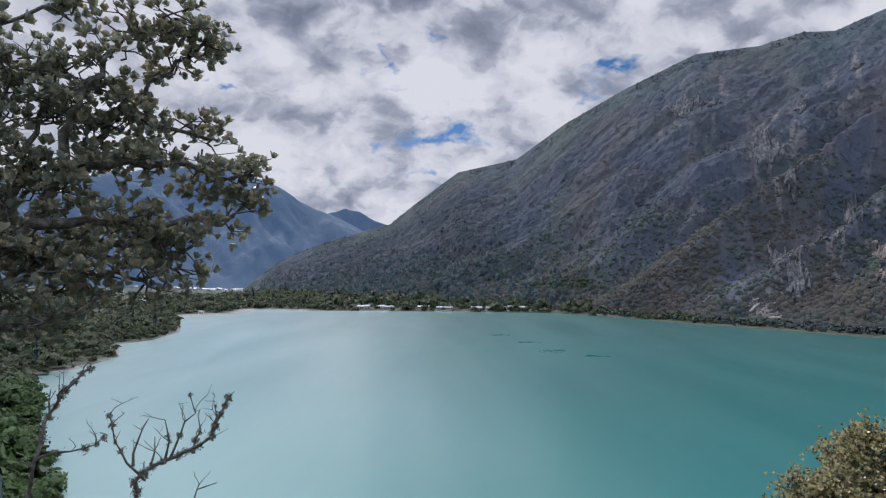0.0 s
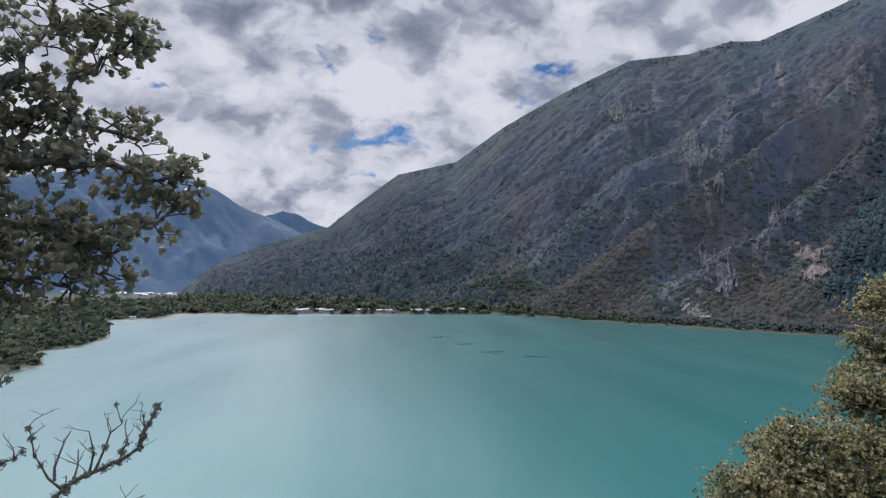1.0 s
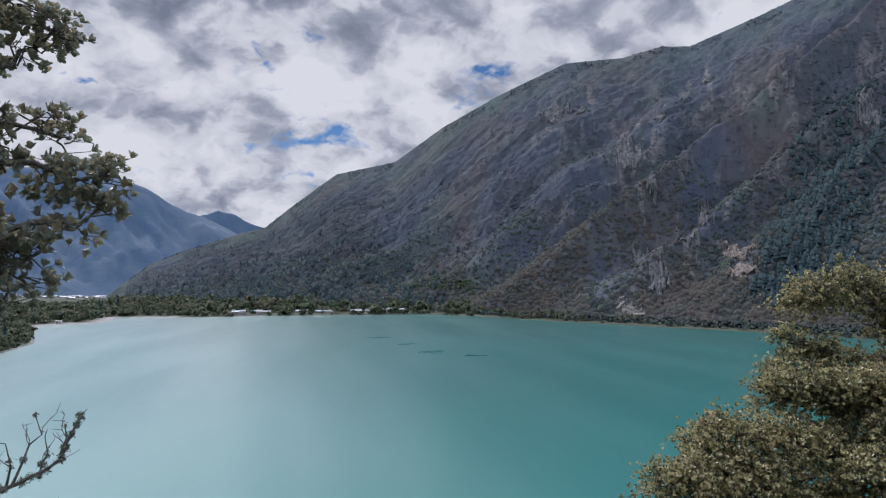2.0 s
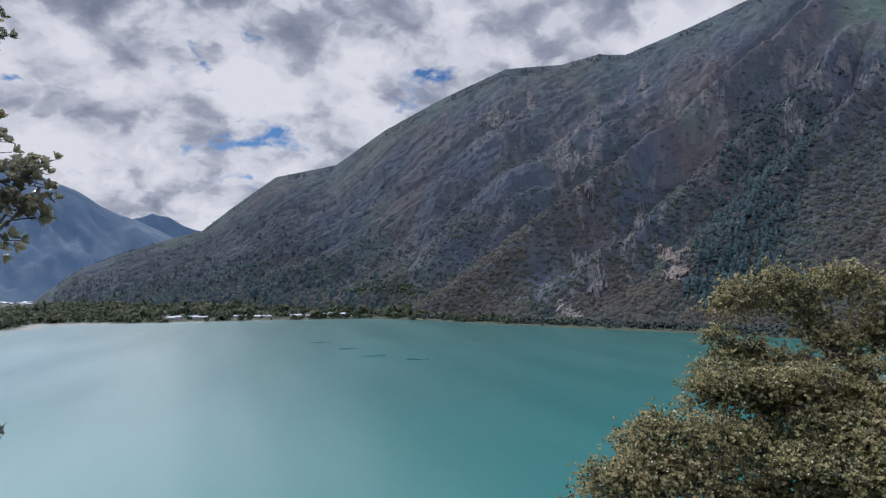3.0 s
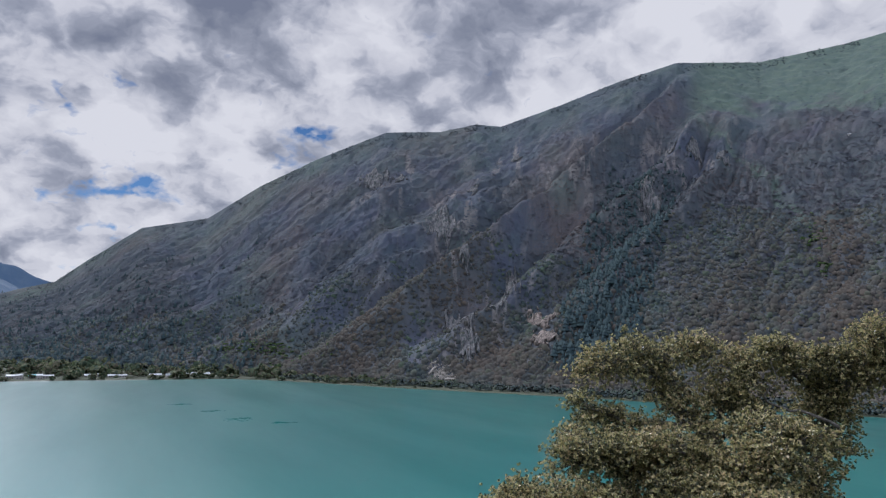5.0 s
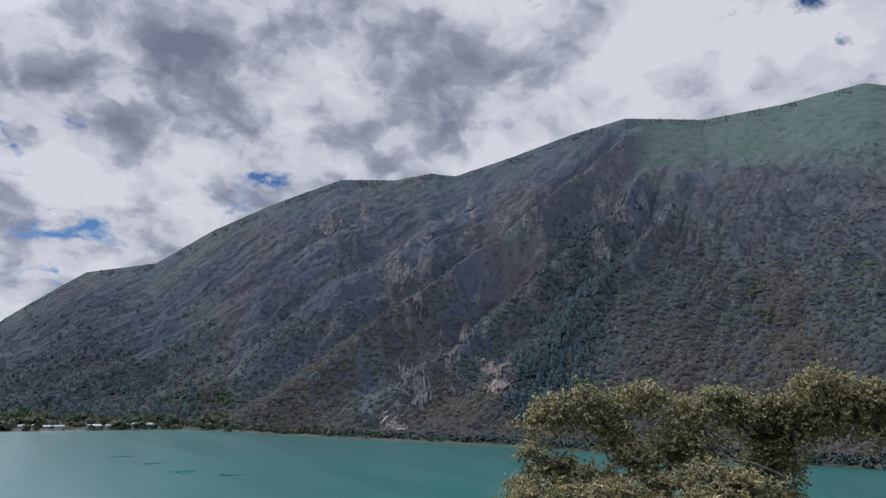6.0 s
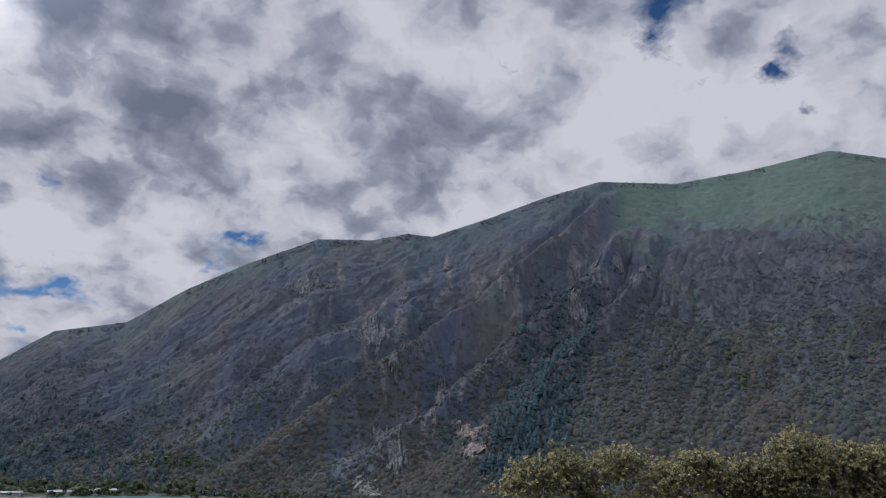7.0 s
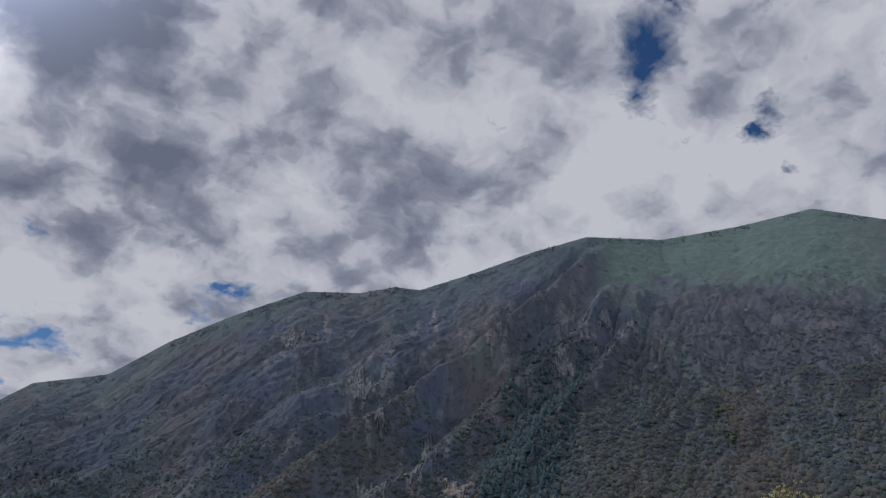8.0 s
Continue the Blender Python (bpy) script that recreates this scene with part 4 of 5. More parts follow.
# ---- evergreen oaks near the camera ----
def rosette(seed, leaves, length, width, fold, simple=False):
    """A rosette of leaves about z, like the leaf whorls at the end of an oak twig."""
    r = random.Random(seed)
    pieces = []
    for i in range(leaves):
        a = 2 * math.pi * (i + r.uniform(-0.3, 0.3)) / leaves
        rise = r.uniform(0.6, 1.4)
        ln, wd = length * r.uniform(0.75, 1.15), width * r.uniform(0.8, 1.2)
        if simple:
            wd *= 0.85
        shape = [(0.1, 0, 0), (0.6, 0.5, fold), (1.0, 0, 0), (0.6, -0.5, fold)] if simple else [(0.1, 0, 0), (0.45, 0.36, fold), (0.8, 0.5, fold), (1.0, 0, 0), (0.8, -0.5, fold), (0.45, -0.36, fold)]
        vs = []
        for u, w, f in shape:
            x, y, z = u * ln, w * wd, f * wd + u * u * ln * -0.12
            x, z = x * math.cos(rise) - z * math.sin(rise), x * math.sin(rise) + z * math.cos(rise)
            vs.append((x * math.cos(a) - y * math.sin(a), x * math.sin(a) + y * math.cos(a), z))
        pieces.append((np.array(vs), np.array([(0, 1, 2, 3)] if simple else [(0, 1, 2, 3), (0, 3, 4, 5)])))
    return joined(pieces)


def build_oak(name, label, root, limbs, radii, mat, rosettes_each, seed, leaves=7, leaf=0.062, squash=0.75, step=0.3, top_bias=0.35, lichen=0.0, trunk=0.06, limb_thick=0.024, simple=False, whorls=5, spread=0.045, twig_every=1, slim=0.72):
    """An oak: root, limbs (lists of places; the first is the trunk), the radius of leafage round each limb."""
    rng, r = np.random.default_rng(seed), random.Random(seed)
    tree = tagged(new(name), label, "tree")
    tree.location = root
    base = np.array(root)
    protos = [rosette(seed + s, leaves, leaf, leaf * slim, 0.14, simple) for s in range(4)]
    woody, twigs, tufts, centres = [], [], [], []
    for i, (limb, radius) in enumerate(zip(limbs, radii)):
        line = bent(([tuple(root)] if i == 0 else []) + list(limb), 0.07, 0.014, r)
        n = len(line)
        thick = (trunk, 0.011) if i == 0 else (limb_thick * (1 if radius > 0 else 0.55), 0.006)
        rad = [thick[0] + (thick[1] - thick[0]) * (k / (n - 1)) ** 0.8 for k in range(n)]
        v, f = tube(line, rad, 8, 0.35)
        woody.append((v, f))
        start = 0.4 if i == 0 else 0.22
        total = sum((line[k + 1] - line[k]).length for k in range(n - 1))
        if radius > 0:
            for k in range(max(2, int(total * (1 - start) / step) + 1)):
                q = line[min(n - 1, int((start + (1 - start) * (k + 0.5) / max(1, int(total * (1 - start) / step) + 1)) * n))]
                centres.append((np.array(q), radius * r.uniform(0.75, 1.15)))
            centres.append((np.array(line[-1]), radius * 0.8))
        if lichen:
            for k in range(int(total * lichen)):
                j = r.randrange(n // 4, n)
                tufts.append((np.array(line[j]), rad[j]))
    places, dirs = [], []
    for c, radius in centres:
        # a spray of branchlets, each with a cluster of leaf whorls at its end
        m = max(2, int(rosettes_each * (radius / 0.3) ** 2 / whorls))
        d = rng.normal(0, 1, (m, 3))
        d[:, 2] += top_bias
        d /= np.linalg.norm(d, axis=1)[:, None]
        reach = radius * rng.uniform(0.3, 1.0, m) ** 0.6 * (1 + 0.25 * np.sin(d[:, 0] * 7 + c[0] * 20) * np.sin(d[:, 1] * 6 + c[1] * 20))
        q = c + d * reach[:, None] * (1, 1, squash)
        for k in range(m):
            n_ = max(2, rng.poisson(whorls))
            off = rng.normal(0, spread, (n_, 3)) * (1, 1, 0.7)
            places.append(q[k] + off)
            dirs.append(d[k] * 0.6 + off / spread * 0.45 + (0, 0, 0.7))
            if k % twig_every == 0:
                s = c + (q[k] - c) * 0.1 + rng.normal(0, 0.03, 3)
                mid_ = (s + q[k]) / 2 + rng.normal(0, 0.03, 3)
                twigs.append(tube([s, mid_, q[k]], [0.008, 0.006, 0.004], 4))
                for w in range(min(3, n_)):
                    twigs.append(tube([mid_ * 0.3 + q[k] * 0.7, q[k] + off[w]], [0.004, 0.0025], 4))
    places, dirs = np.concatenate(places), np.concatenate(dirs)
    which = rng.integers(0, 4, len(places))
    pieces = []
    for k, (pv, pf) in enumerate(protos):
        sel = which == k
        s = rng.uniform(0.7, 1.2, sel.sum())[:, None] * np.ones(3)
        pieces.append(scatter(pv, pf, places[sel] - base, face_along(dirs[sel], rng), s))
    v, f = joined(woody)
    part("trunk", mesh_of("trunk", v - base, f, M_BARK, True), tree, "crooked grey lichen-covered trunk and limbs")
    v, f = joined(twigs)
    tagged(part("twigwork", mesh_of("twigwork", v - base, f, M_BARK, True), tree), kind="stuff")
    v, f = joined(pieces)
    tagged(part("crown", mesh_of("crown", v, f, mat, True), tree), kind="stuff")
    if tufts:
        tagged(part("lichen", lichen_mesh(tufts, base, rng), tree, "pale hanging lichen on the limbs"), kind="stuff")
    return tree


def lichen_mesh(tufts, base, rng):
    """Ragged tufts: fine curled blades in lumps on places (place, radius of the limb)."""
    pieces = []
    for c, rad in tufts:
        lump_size = rng.uniform(0.004, 0.013)
        for _ in range(22):
            d = rng.normal(0, 1, 3)
            d /= np.linalg.norm(d)
            s = c + d * rad * 0.7 + rng.normal(0, lump_size * 0.8, 3)
            e = s + rng.normal(0, lump_size * 0.45, 3) + np.array([0, 0, -rng.uniform(0.0, 0.006)])
            w = np.cross(e - s, rng.normal(0, 1, 3))
            w *= rng.uniform(0.0012, 0.0032) / max(np.linalg.norm(w), 1e-6)
            pieces.append((np.array([s - w, s + w, e + w * 0.7, e - w * 0.7]) - base, np.array([(0, 1, 2, 3)])))
    v, f = joined(pieces)
    return mesh_of("lichen", v, f, M_LICHEN, False)


def at_ground(x, y):
    return (x, y, float(ground_height(np.array([x]), np.array([y]))[0]) - 0.1)


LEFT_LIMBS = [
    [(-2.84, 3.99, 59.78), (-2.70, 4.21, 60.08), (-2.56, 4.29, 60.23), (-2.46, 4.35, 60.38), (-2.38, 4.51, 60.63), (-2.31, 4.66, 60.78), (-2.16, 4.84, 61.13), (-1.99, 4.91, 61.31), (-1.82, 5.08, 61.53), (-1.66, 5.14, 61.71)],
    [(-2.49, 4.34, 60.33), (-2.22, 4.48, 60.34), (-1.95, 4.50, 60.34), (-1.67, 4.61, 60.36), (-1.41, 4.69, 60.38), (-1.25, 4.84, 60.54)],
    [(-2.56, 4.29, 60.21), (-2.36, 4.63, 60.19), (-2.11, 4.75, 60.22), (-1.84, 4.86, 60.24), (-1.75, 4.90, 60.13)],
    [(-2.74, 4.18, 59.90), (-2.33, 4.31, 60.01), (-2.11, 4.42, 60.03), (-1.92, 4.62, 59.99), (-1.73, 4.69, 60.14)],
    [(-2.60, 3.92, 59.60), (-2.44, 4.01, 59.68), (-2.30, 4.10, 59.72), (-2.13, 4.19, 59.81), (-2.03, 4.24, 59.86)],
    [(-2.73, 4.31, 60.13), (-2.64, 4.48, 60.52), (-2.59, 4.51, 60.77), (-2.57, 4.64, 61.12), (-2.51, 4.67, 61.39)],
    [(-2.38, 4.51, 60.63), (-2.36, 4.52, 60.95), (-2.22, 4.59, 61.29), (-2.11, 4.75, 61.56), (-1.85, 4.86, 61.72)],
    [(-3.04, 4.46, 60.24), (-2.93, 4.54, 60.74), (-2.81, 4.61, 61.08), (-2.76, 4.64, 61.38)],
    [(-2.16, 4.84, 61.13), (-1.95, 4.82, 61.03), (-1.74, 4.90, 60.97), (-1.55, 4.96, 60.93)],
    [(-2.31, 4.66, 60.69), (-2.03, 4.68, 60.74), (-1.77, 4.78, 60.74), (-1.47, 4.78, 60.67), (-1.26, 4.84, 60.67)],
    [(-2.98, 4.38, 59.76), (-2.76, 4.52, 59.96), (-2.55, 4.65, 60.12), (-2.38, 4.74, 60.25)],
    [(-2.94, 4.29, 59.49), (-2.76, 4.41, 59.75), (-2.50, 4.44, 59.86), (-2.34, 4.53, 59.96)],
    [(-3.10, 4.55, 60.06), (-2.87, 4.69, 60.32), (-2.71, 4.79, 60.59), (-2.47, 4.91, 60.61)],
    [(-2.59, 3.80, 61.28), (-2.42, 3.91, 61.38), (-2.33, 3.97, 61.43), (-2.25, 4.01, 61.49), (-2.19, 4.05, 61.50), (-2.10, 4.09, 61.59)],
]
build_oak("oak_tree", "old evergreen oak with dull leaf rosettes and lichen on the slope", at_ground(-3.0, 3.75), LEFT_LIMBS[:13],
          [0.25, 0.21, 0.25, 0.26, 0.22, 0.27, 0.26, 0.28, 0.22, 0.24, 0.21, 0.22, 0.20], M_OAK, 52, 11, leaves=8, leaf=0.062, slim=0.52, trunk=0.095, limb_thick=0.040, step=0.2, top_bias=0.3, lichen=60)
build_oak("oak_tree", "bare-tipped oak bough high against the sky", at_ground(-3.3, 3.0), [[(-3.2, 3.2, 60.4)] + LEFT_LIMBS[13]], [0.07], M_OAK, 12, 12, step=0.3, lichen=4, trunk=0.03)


def build_dead_branch(label, root, limbs, seed):
    rng, r = np.random.default_rng(seed), random.Random(seed)
    tree = tagged(new("dead_branch"), label, "dead branch")
    tree.location = root
    base = np.array(root)
    woody, twigs, tufts = [], [], []
    for i, limb in enumerate(limbs):
        line = bent(([tuple(root)] if i == 0 else []) + list(limb), 0.05, 0.006, r)
        n = len(line)
        a, b = (0.027, 0.007) if i == 0 else (0.0075, 0.0022)
        rad = [a + (b - a) * (k / (n - 1)) ** 0.8 for k in range(n)]
        (woody if i == 0 else twigs).append(tube(line, rad, 7, 0.3))
        for k in range(n * (12 if i == 0 else 5)):
            j = r.randrange(0, n)
            if noise.noise((line[j].x * 6, line[j].y * 6, line[j].z * 6 + seed)) > (-0.2 if i == 0 else 0.1):
                tufts.append((np.array(line[j]), rad[j]))
        for k in range(n // 2):
            j = r.randrange(n // 3, n)
            d = Vector((r.gauss(0, 0.5), r.gauss(0, 0.5), r.uniform(0.3, 1.0))).normalized() * r.uniform(0.05, 0.17)
            side = Vector((r.gauss(0, 1), r.gauss(0, 1), r.gauss(0, 0.4))) * d.length * 0.09
            way = [line[j], line[j] + d * 0.3 + side, line[j] + d * 0.62 + side * 0.4, line[j] + d * 0.85 - side * 0.5, line[j] + d]
            twigs.append(tube(way, [0.0026, 0.0021, 0.0017, 0.0013, 0.0008], 4))
            for q in way[1:4]:
                if r.random() < 0.45:
                    e = Vector((r.gauss(0, 0.6), r.gauss(0, 0.6), r.uniform(0.0, 1.0))).normalized() * r.uniform(0.02, 0.06)
                    twigs.append(tube([q, q + e * 0.55 + side * 0.15, q + e], [0.0015, 0.0012, 0.0007], 4))
    v, f = joined(woody)
    part("branch", mesh_of("branch", v - base, f, M_BARK, True), tree)
    v, f = joined(twigs)
    tagged(part("twigwork", mesh_of("twigwork", v - base, f, M_BARK, True), tree), kind="stuff")
    tagged(part("lichen", lichen_mesh(tufts, base, rng), tree, "grey-green lichen tufts"), kind="stuff")
    return tree


build_dead_branch("dead forked branch with grey lichen beside the oak", at_ground(-2.0, 3.2), [
    [(-1.97, 3.37, 58.55), (-1.97, 3.48, 58.95), (-1.94, 3.50, 59.16), (-1.95, 3.61, 59.30), (-1.93, 3.73, 59.42), (-1.87, 3.87, 59.51)],
    [(-1.95, 3.49, 59.11), (-1.82, 3.45, 59.17), (-1.71, 3.50, 59.17), (-1.60, 3.45, 59.24)],
    [(-1.94, 3.61, 59.30), (-1.95, 3.61, 59.38), (-1.94, 3.61, 59.44)],
    [(-1.93, 3.62, 59.34), (-1.85, 3.55, 59.45)],
], 21)
build_dead_branch("bare curving dead branch with fine upright twigs", at_ground(-1.46, 3.3), [
    [(-1.46, 3.40, 58.46), (-1.47, 3.51, 58.89), (-1.44, 3.52, 59.05), (-1.29, 3.68, 59.11), (-1.18, 3.72, 59.19), (-1.13, 3.84, 59.36)],
    [(-1.44, 3.52, 59.03), (-1.53, 3.48, 59.16), (-1.58, 3.46, 59.34)],
    [(-1.48, 3.50, 59.09), (-1.46, 3.51, 59.22), (-1.46, 3.62, 59.29)],
    [(-1.43, 3.52, 59.05), (-1.43, 3.63, 59.13), (-1.43, 3.63, 59.20)],
    [(-1.35, 3.61, 59.09), (-1.29, 3.68, 59.26), (-1.25, 3.69, 59.31), (-1.28, 3.69, 59.40)],
    [(-1.37, 3.60, 59.08), (-1.33, 3.56, 59.23), (-1.35, 3.55, 59.30)],
    [(-1.26, 3.69, 59.12), (-1.23, 3.70, 59.22), (-1.24, 3.70, 59.29)],
    [(-1.18, 3.72, 59.20), (-1.16, 3.72, 59.27), (-1.16, 3.72, 59.34)],
    [(-1.16, 3.41, 58.87), (-1.14, 3.41, 59.00), (-1.06, 3.44, 59.03)],
], 22)

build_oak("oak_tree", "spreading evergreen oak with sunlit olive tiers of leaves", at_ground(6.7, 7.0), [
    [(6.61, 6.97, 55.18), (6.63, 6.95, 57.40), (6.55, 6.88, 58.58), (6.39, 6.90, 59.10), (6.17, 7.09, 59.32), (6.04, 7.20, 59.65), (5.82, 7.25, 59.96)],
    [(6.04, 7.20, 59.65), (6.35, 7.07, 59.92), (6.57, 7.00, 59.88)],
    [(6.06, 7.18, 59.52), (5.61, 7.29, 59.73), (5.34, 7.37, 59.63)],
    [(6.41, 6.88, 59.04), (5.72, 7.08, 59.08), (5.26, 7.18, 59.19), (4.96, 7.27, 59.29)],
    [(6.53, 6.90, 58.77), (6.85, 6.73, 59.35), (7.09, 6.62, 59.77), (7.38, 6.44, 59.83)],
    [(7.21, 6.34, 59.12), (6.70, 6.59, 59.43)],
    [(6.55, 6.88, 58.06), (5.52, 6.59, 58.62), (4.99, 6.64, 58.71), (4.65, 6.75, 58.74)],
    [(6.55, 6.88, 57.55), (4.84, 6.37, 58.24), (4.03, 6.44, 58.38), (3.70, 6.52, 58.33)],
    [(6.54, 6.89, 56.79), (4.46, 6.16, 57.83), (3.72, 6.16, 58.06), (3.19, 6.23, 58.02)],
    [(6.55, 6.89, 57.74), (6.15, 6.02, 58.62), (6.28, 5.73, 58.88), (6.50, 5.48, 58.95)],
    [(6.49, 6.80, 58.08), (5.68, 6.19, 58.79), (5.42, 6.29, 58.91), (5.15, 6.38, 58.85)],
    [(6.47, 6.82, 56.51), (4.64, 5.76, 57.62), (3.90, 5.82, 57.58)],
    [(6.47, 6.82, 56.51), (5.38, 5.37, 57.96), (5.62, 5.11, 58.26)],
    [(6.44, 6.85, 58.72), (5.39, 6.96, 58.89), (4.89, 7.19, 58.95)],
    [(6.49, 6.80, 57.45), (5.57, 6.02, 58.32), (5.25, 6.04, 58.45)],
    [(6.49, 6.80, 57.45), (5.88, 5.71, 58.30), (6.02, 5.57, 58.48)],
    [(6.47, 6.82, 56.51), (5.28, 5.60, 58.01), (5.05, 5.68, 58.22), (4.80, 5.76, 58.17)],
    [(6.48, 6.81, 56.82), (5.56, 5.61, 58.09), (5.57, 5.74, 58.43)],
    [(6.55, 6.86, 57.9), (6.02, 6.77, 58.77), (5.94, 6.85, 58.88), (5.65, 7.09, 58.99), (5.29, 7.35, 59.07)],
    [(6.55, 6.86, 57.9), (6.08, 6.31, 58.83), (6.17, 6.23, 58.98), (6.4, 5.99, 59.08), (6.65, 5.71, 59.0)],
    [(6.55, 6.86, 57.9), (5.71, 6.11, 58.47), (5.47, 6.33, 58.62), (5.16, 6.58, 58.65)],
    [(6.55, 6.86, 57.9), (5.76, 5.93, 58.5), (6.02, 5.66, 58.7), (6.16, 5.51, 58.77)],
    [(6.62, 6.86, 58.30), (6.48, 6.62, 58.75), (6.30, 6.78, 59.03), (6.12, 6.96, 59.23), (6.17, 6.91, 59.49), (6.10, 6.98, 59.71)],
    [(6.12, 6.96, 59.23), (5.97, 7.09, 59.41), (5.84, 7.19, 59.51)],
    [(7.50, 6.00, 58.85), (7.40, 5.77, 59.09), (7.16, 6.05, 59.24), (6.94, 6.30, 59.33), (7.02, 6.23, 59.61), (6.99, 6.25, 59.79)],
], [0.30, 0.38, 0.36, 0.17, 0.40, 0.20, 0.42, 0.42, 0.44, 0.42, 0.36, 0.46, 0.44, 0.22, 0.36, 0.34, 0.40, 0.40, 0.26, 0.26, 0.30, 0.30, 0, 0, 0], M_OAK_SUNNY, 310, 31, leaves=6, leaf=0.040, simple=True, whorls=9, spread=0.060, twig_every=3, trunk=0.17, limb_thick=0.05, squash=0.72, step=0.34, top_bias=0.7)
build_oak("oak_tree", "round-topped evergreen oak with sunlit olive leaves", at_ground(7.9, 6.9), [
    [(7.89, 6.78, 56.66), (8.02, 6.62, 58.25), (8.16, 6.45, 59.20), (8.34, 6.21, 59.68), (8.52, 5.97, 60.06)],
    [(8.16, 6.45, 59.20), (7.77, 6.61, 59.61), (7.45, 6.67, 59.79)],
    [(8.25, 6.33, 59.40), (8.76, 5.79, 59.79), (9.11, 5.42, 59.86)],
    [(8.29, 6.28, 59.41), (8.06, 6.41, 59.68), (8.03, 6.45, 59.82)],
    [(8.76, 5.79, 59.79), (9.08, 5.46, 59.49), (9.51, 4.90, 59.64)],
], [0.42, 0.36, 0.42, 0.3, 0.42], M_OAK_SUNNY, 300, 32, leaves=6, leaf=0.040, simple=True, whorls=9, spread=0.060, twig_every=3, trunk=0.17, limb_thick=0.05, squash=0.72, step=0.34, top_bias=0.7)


# ---- buildings ----
def box(lo, hi):
    v = np.array([(x, y, z) for x in (lo[0], hi[0]) for y in (lo[1], hi[1]) for z in (lo[2], hi[2])], float)
    f = np.array([(0, 1, 3, 2), (4, 6, 7, 5), (0, 4, 5, 1), (2, 3, 7, 6), (0, 2, 6, 4), (1, 5, 7, 3)])
    return v, f


def gable(w, d, h, rise, over, thick=0.25):
    """A double-pitched roof on a body w by d, its eaves at h."""
    pieces = []
    for s in (-1, 1):
        a = np.array([(-w / 2 - over, s * (d / 2 + over), h - 0.25), (w / 2 + over, s * (d / 2 + over), h - 0.25), (w / 2 + over, 0, h + rise), (-w / 2 - over, 0, h + rise)])
        v = np.concatenate([a, a + (0, 0, thick)])
        pieces.append((v, np.array([(0, 1, 2, 3), (4, 7, 6, 5), (0, 4, 5, 1), (1, 5, 6, 2), (2, 6, 7, 3), (3, 7, 4, 0)])))
    return joined(pieces)


def build_house(name, label, x, y, w, d, h, rise, turn, roof, group="", windows=True):
    house = tagged(new(name), label, "house", group)
    z = float(ground_height(np.array([x]), np.array([y]))[0])
    house.matrix_world = pose(x, y, z, 0, 0, turn)
    v, f = box((-w / 2, -d / 2, -1.0), (w / 2, d / 2, h))
    gv = np.array([(sx * w / 2, -d / 2, h) for sx in (-1, 1)] + [(sx * w / 2, d / 2, h) for sx in (-1, 1)] + [(sx * w / 2, 0, h + rise - 0.1) for sx in (-1, 1)])
    part("wall", mesh_of("wall", *joined([(v, f), (np.concatenate([gv, gv[:2]]), np.array([(0, 2, 4, 4), (1, 3, 5, 5)]))][:1]), M_WALL), house)
    part("roof", mesh_of("roof", *gable(w, d, h, rise, 0.6), roof), house)
    if windows:
        n = max(2, int(w / 3.2))
        me = mesh_of("window", *box((-0.65, -0.06, 0.0), (0.65, 0.06, 1.3)), M_DARK)
        for floor_ in range(max(1, int(h / 3.0))):
            for i in range(n):
                q = part("window", me, house)
                q.location = (-w / 2 + (i + 0.5) * w / n, -d / 2 - 0.02, 1.0 + 3.0 * floor_)
    return house


def build_village():
    r = random.Random(3)
    for i, (x, y, w) in enumerate(HOUSES):
        teal = i == 2
        build_house("house", "white lakeside house with a teal sheet roof" if teal else "white lakeside house with a pale sheet roof", x, y, w, 8, r.choice((2.9, 3.2, 3.6)) if i > 4 else r.choice((3.2, 5.6)),
                    r.uniform(1.6, 2.4), r.uniform(-9, 9), M_ROOF_TEAL if teal else M_ROOF, "houses of the lakeside village")
    # the flat white shelter on the spit
    pav = tagged(new("pavilion"), "small white flat-roofed shelter with two dark doorways", "pavilion")
    z = float(ground_height(np.array([PAVILION[0]]), np.array([PAVILION[1]]))[0])
    pav.matrix_world = pose(*PAVILION, z, 0, 0, 8)
    part("wall", mesh_of("wall", *joined([box((-4, -2.5, -0.8), (-3.2, 2.5, 4)), box((-0.4, -2.5, -0.8), (0.4, 2.5, 4)), box((3.2, -2.5, -0.8), (4, 2.5, 4)), box((-3.2, 2.1, -0.8), (3.2, 2.5, 4))]), M_WHITE), pav)
    part("roof", mesh_of("roof", *box((-4.6, -3.1, 4.0), (4.6, 3.1, 4.7)), M_WHITE), pav)
    # the town far up the valley
    for i in range(70):
        b, d = r.gauss(-18.6, 1.9), r.uniform(2060, 2750)
        x, y = d * math.sin(radians(b)), d * math.cos(radians(b))
        build_house("town_house", "pale house in the distant valley town", x, y, r.uniform(7, 15), r.uniform(6, 10), r.uniform(3, 7), 1.6, r.uniform(-30, 30), M_ROOF, "houses of the far town", False)
    build_house("house", "white cottage half hidden in the shore woods", -545, 1320, 12, 8, 6, 2.0, 10, M_ROOF, windows=False)


build_village()


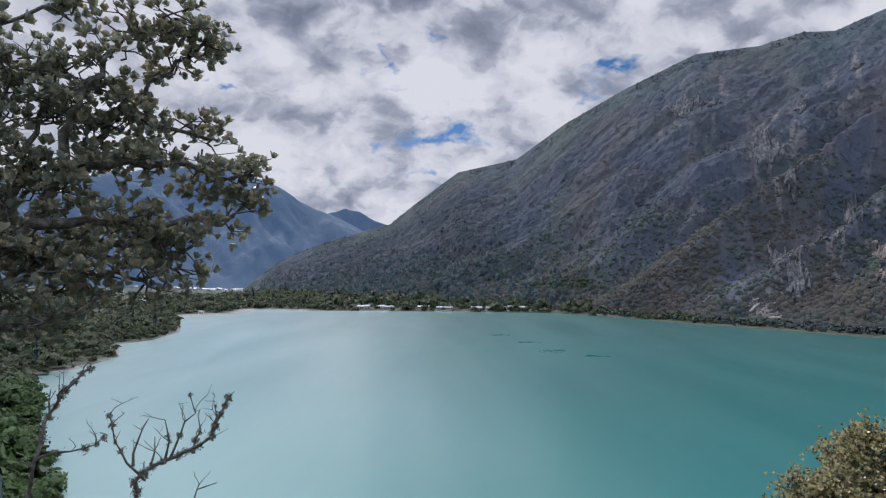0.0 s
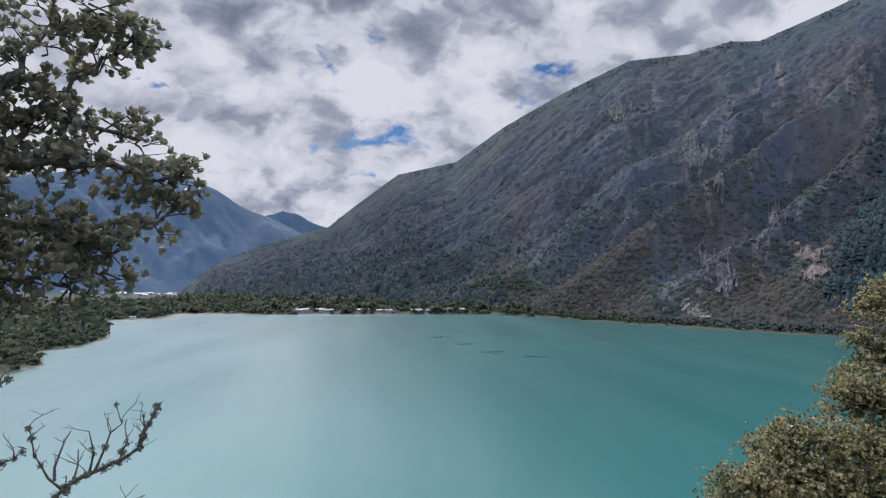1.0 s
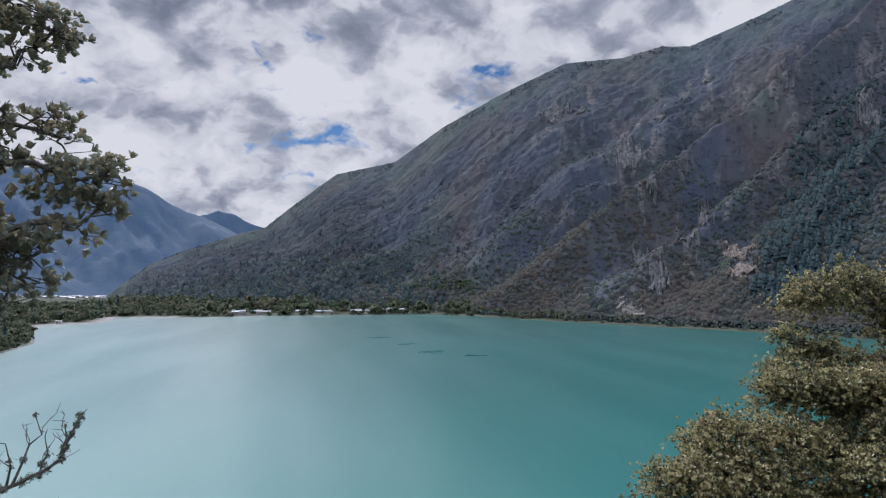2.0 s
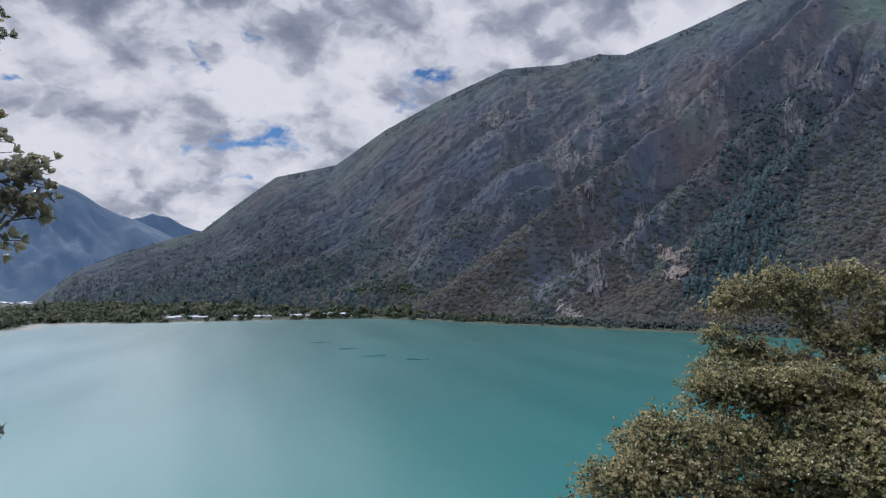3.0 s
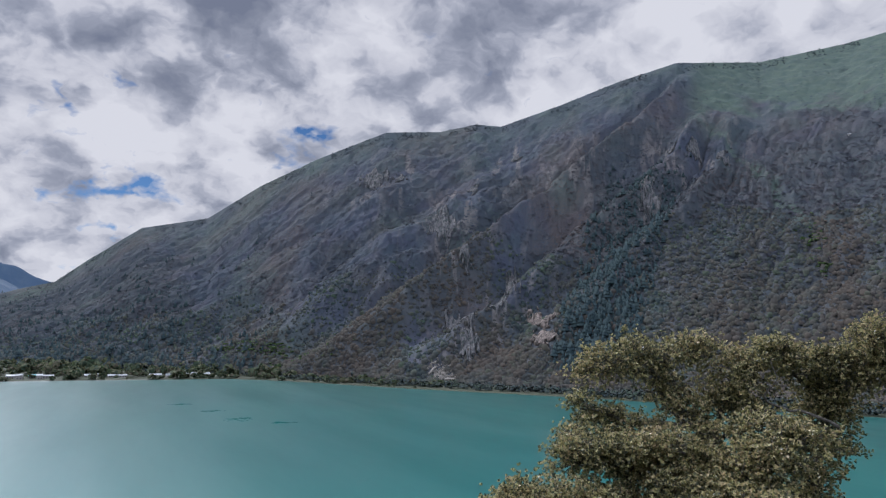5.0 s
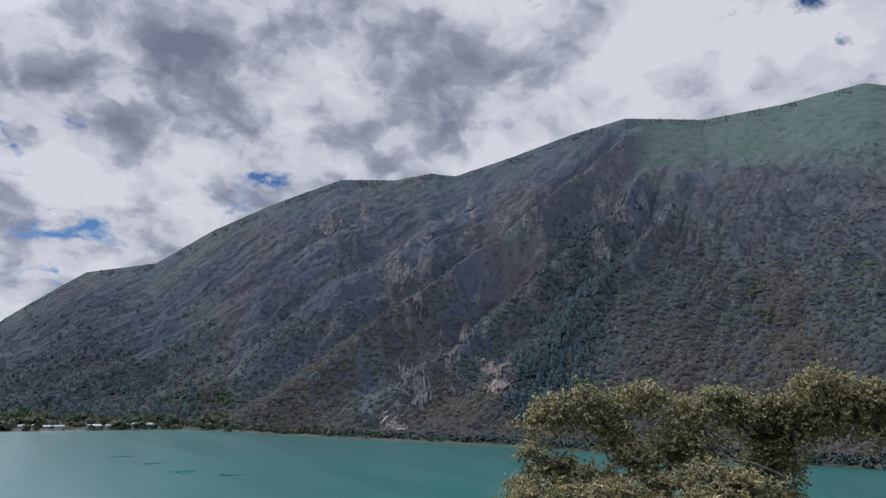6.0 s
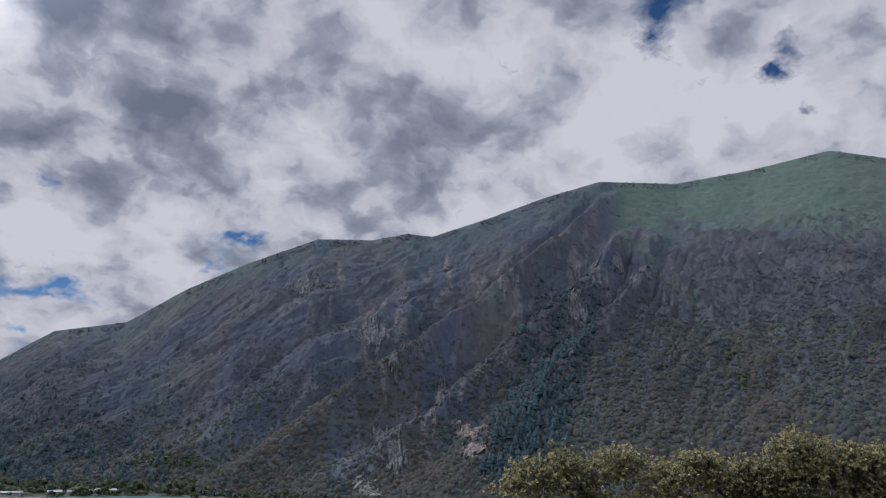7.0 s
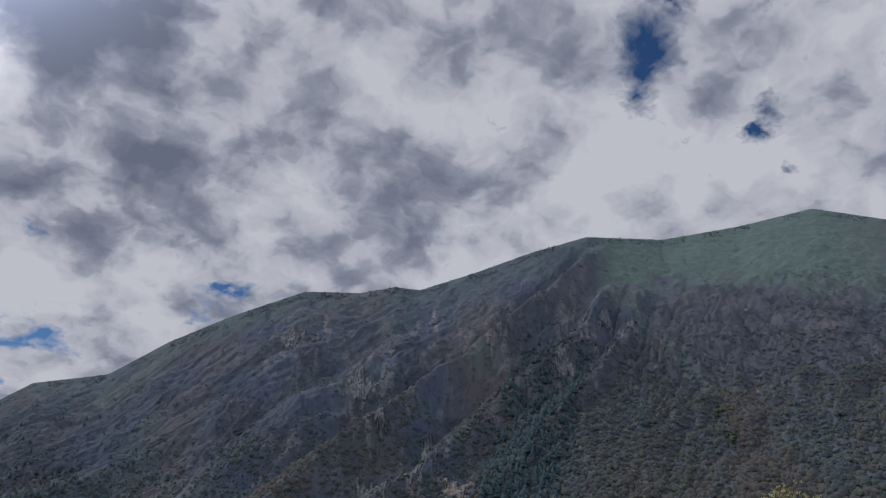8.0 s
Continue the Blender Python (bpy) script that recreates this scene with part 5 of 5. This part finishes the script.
# ---- dark patches on the lake ----
# flat matt pieces standing for dark smudges on the water
def build_drift(x, y, length, width, turn, seed):
    r = random.Random(seed)
    pieces = []
    for i in range(int(length * 2.2)):
        u, w = r.gauss(0, length / 4), r.gauss(0, width / 4)
        s = r.uniform(0.4, 1.3)
        n = 6
        ring = [(u + s * r.uniform(0.7, 1.3) * 1.8 * math.cos(k * math.pi / 3), w + s * r.uniform(0.7, 1.3) * math.sin(k * math.pi / 3), 0.02) for k in range(n)]
        top = [(u + (p[0] - u) * 0.6, w + (p[1] - w) * 0.6, 0.07 + 0.001 * i) for p in ring]
        v = np.array(ring + top)
        f = [(k, (k + 1) % n, n + (k + 1) % n, n + k) for k in range(n)] + [(n, n + 1, n + 2, n + 3), (n, n + 3, n + 4, n + 5)]
        pieces.append((v, np.array(f)))
    v, f = joined(pieces)
    ob = tagged(new("lake_patch", mesh_of("lake_patch", v, f, M_LAKE_PATCH)), "flat dark patch on the lake", "weed", "weed drifts on the lake", "stuff")
    ob.matrix_world = pose(x, y, 0, 0, 0, turn)


build_drift(58, 735, 20, 14, -20, 1)
build_drift(76, 655, 18, 12, -10, 2)
build_drift(88, 580, 24, 26, -30, 3)
build_drift(112, 545, 18, 9, -25, 4)


# ---- the rock fall at the foot of the mountain ----
def build_rubble():
    rng = np.random.default_rng(15)
    n = 420
    a, v = rng.normal(23.9, 0.55, n), np.abs(rng.normal(0.02, 0.018, n))
    p = on_mountain(a, np.clip(v, 0.003, 0.1))
    k = rng.uniform(0.6, 2.4, n)
    pieces = [scatter(*lump(70 + i, 1, 0.35), p[i::3] + (0, 0, 0.4), random_turns(rng, len(p[i::3]), 0.6), np.stack([k[i::3] * 1.5, k[i::3], k[i::3] * 0.8], -1)) for i in range(3)]
    v_, f_ = joined(pieces)
    tagged(new("rubble", mesh_of("rubble", v_, f_, M_SCAR)), "pale broken boulders of a rock fall by the water", "rocks", kind="stuff")
    for a, v, length, lean in ((23.05, 0.030, 17, 50), (23.25, 0.034, 14, 44), (24.2, 0.022, 16, 12), (24.7, 0.026, 15, 4), (24.9, 0.016, 12, 25)):
        c = on_mountain(np.array([a]), np.array([v]))[0]
        me = lump(int(a * 100), 2, 0.14)
        ob = tagged(new("rock_slab", mesh_of("rock_slab", me[0] * (length / 2, 2.2, 1.0), me[1], M_SCAR_PALE)), "long pale slab of freshly broken rock", "rock", "slabs of the rock fall")
        ob.matrix_world = pose(c[0], c[1], c[2] + 1.2, 30, -lean, -24)


build_rubble()
build_hut = build_house("hut", "small white hut high on the mountain side", 100, 1290, 5, 4, 2.6, 0.9, 30, M_ROOF, windows=False)
hut_place = on_mountain(np.array([53.9]), np.array([0.589]))[0]
build_hut.matrix_world = pose(*hut_place, 0, 0, -54)
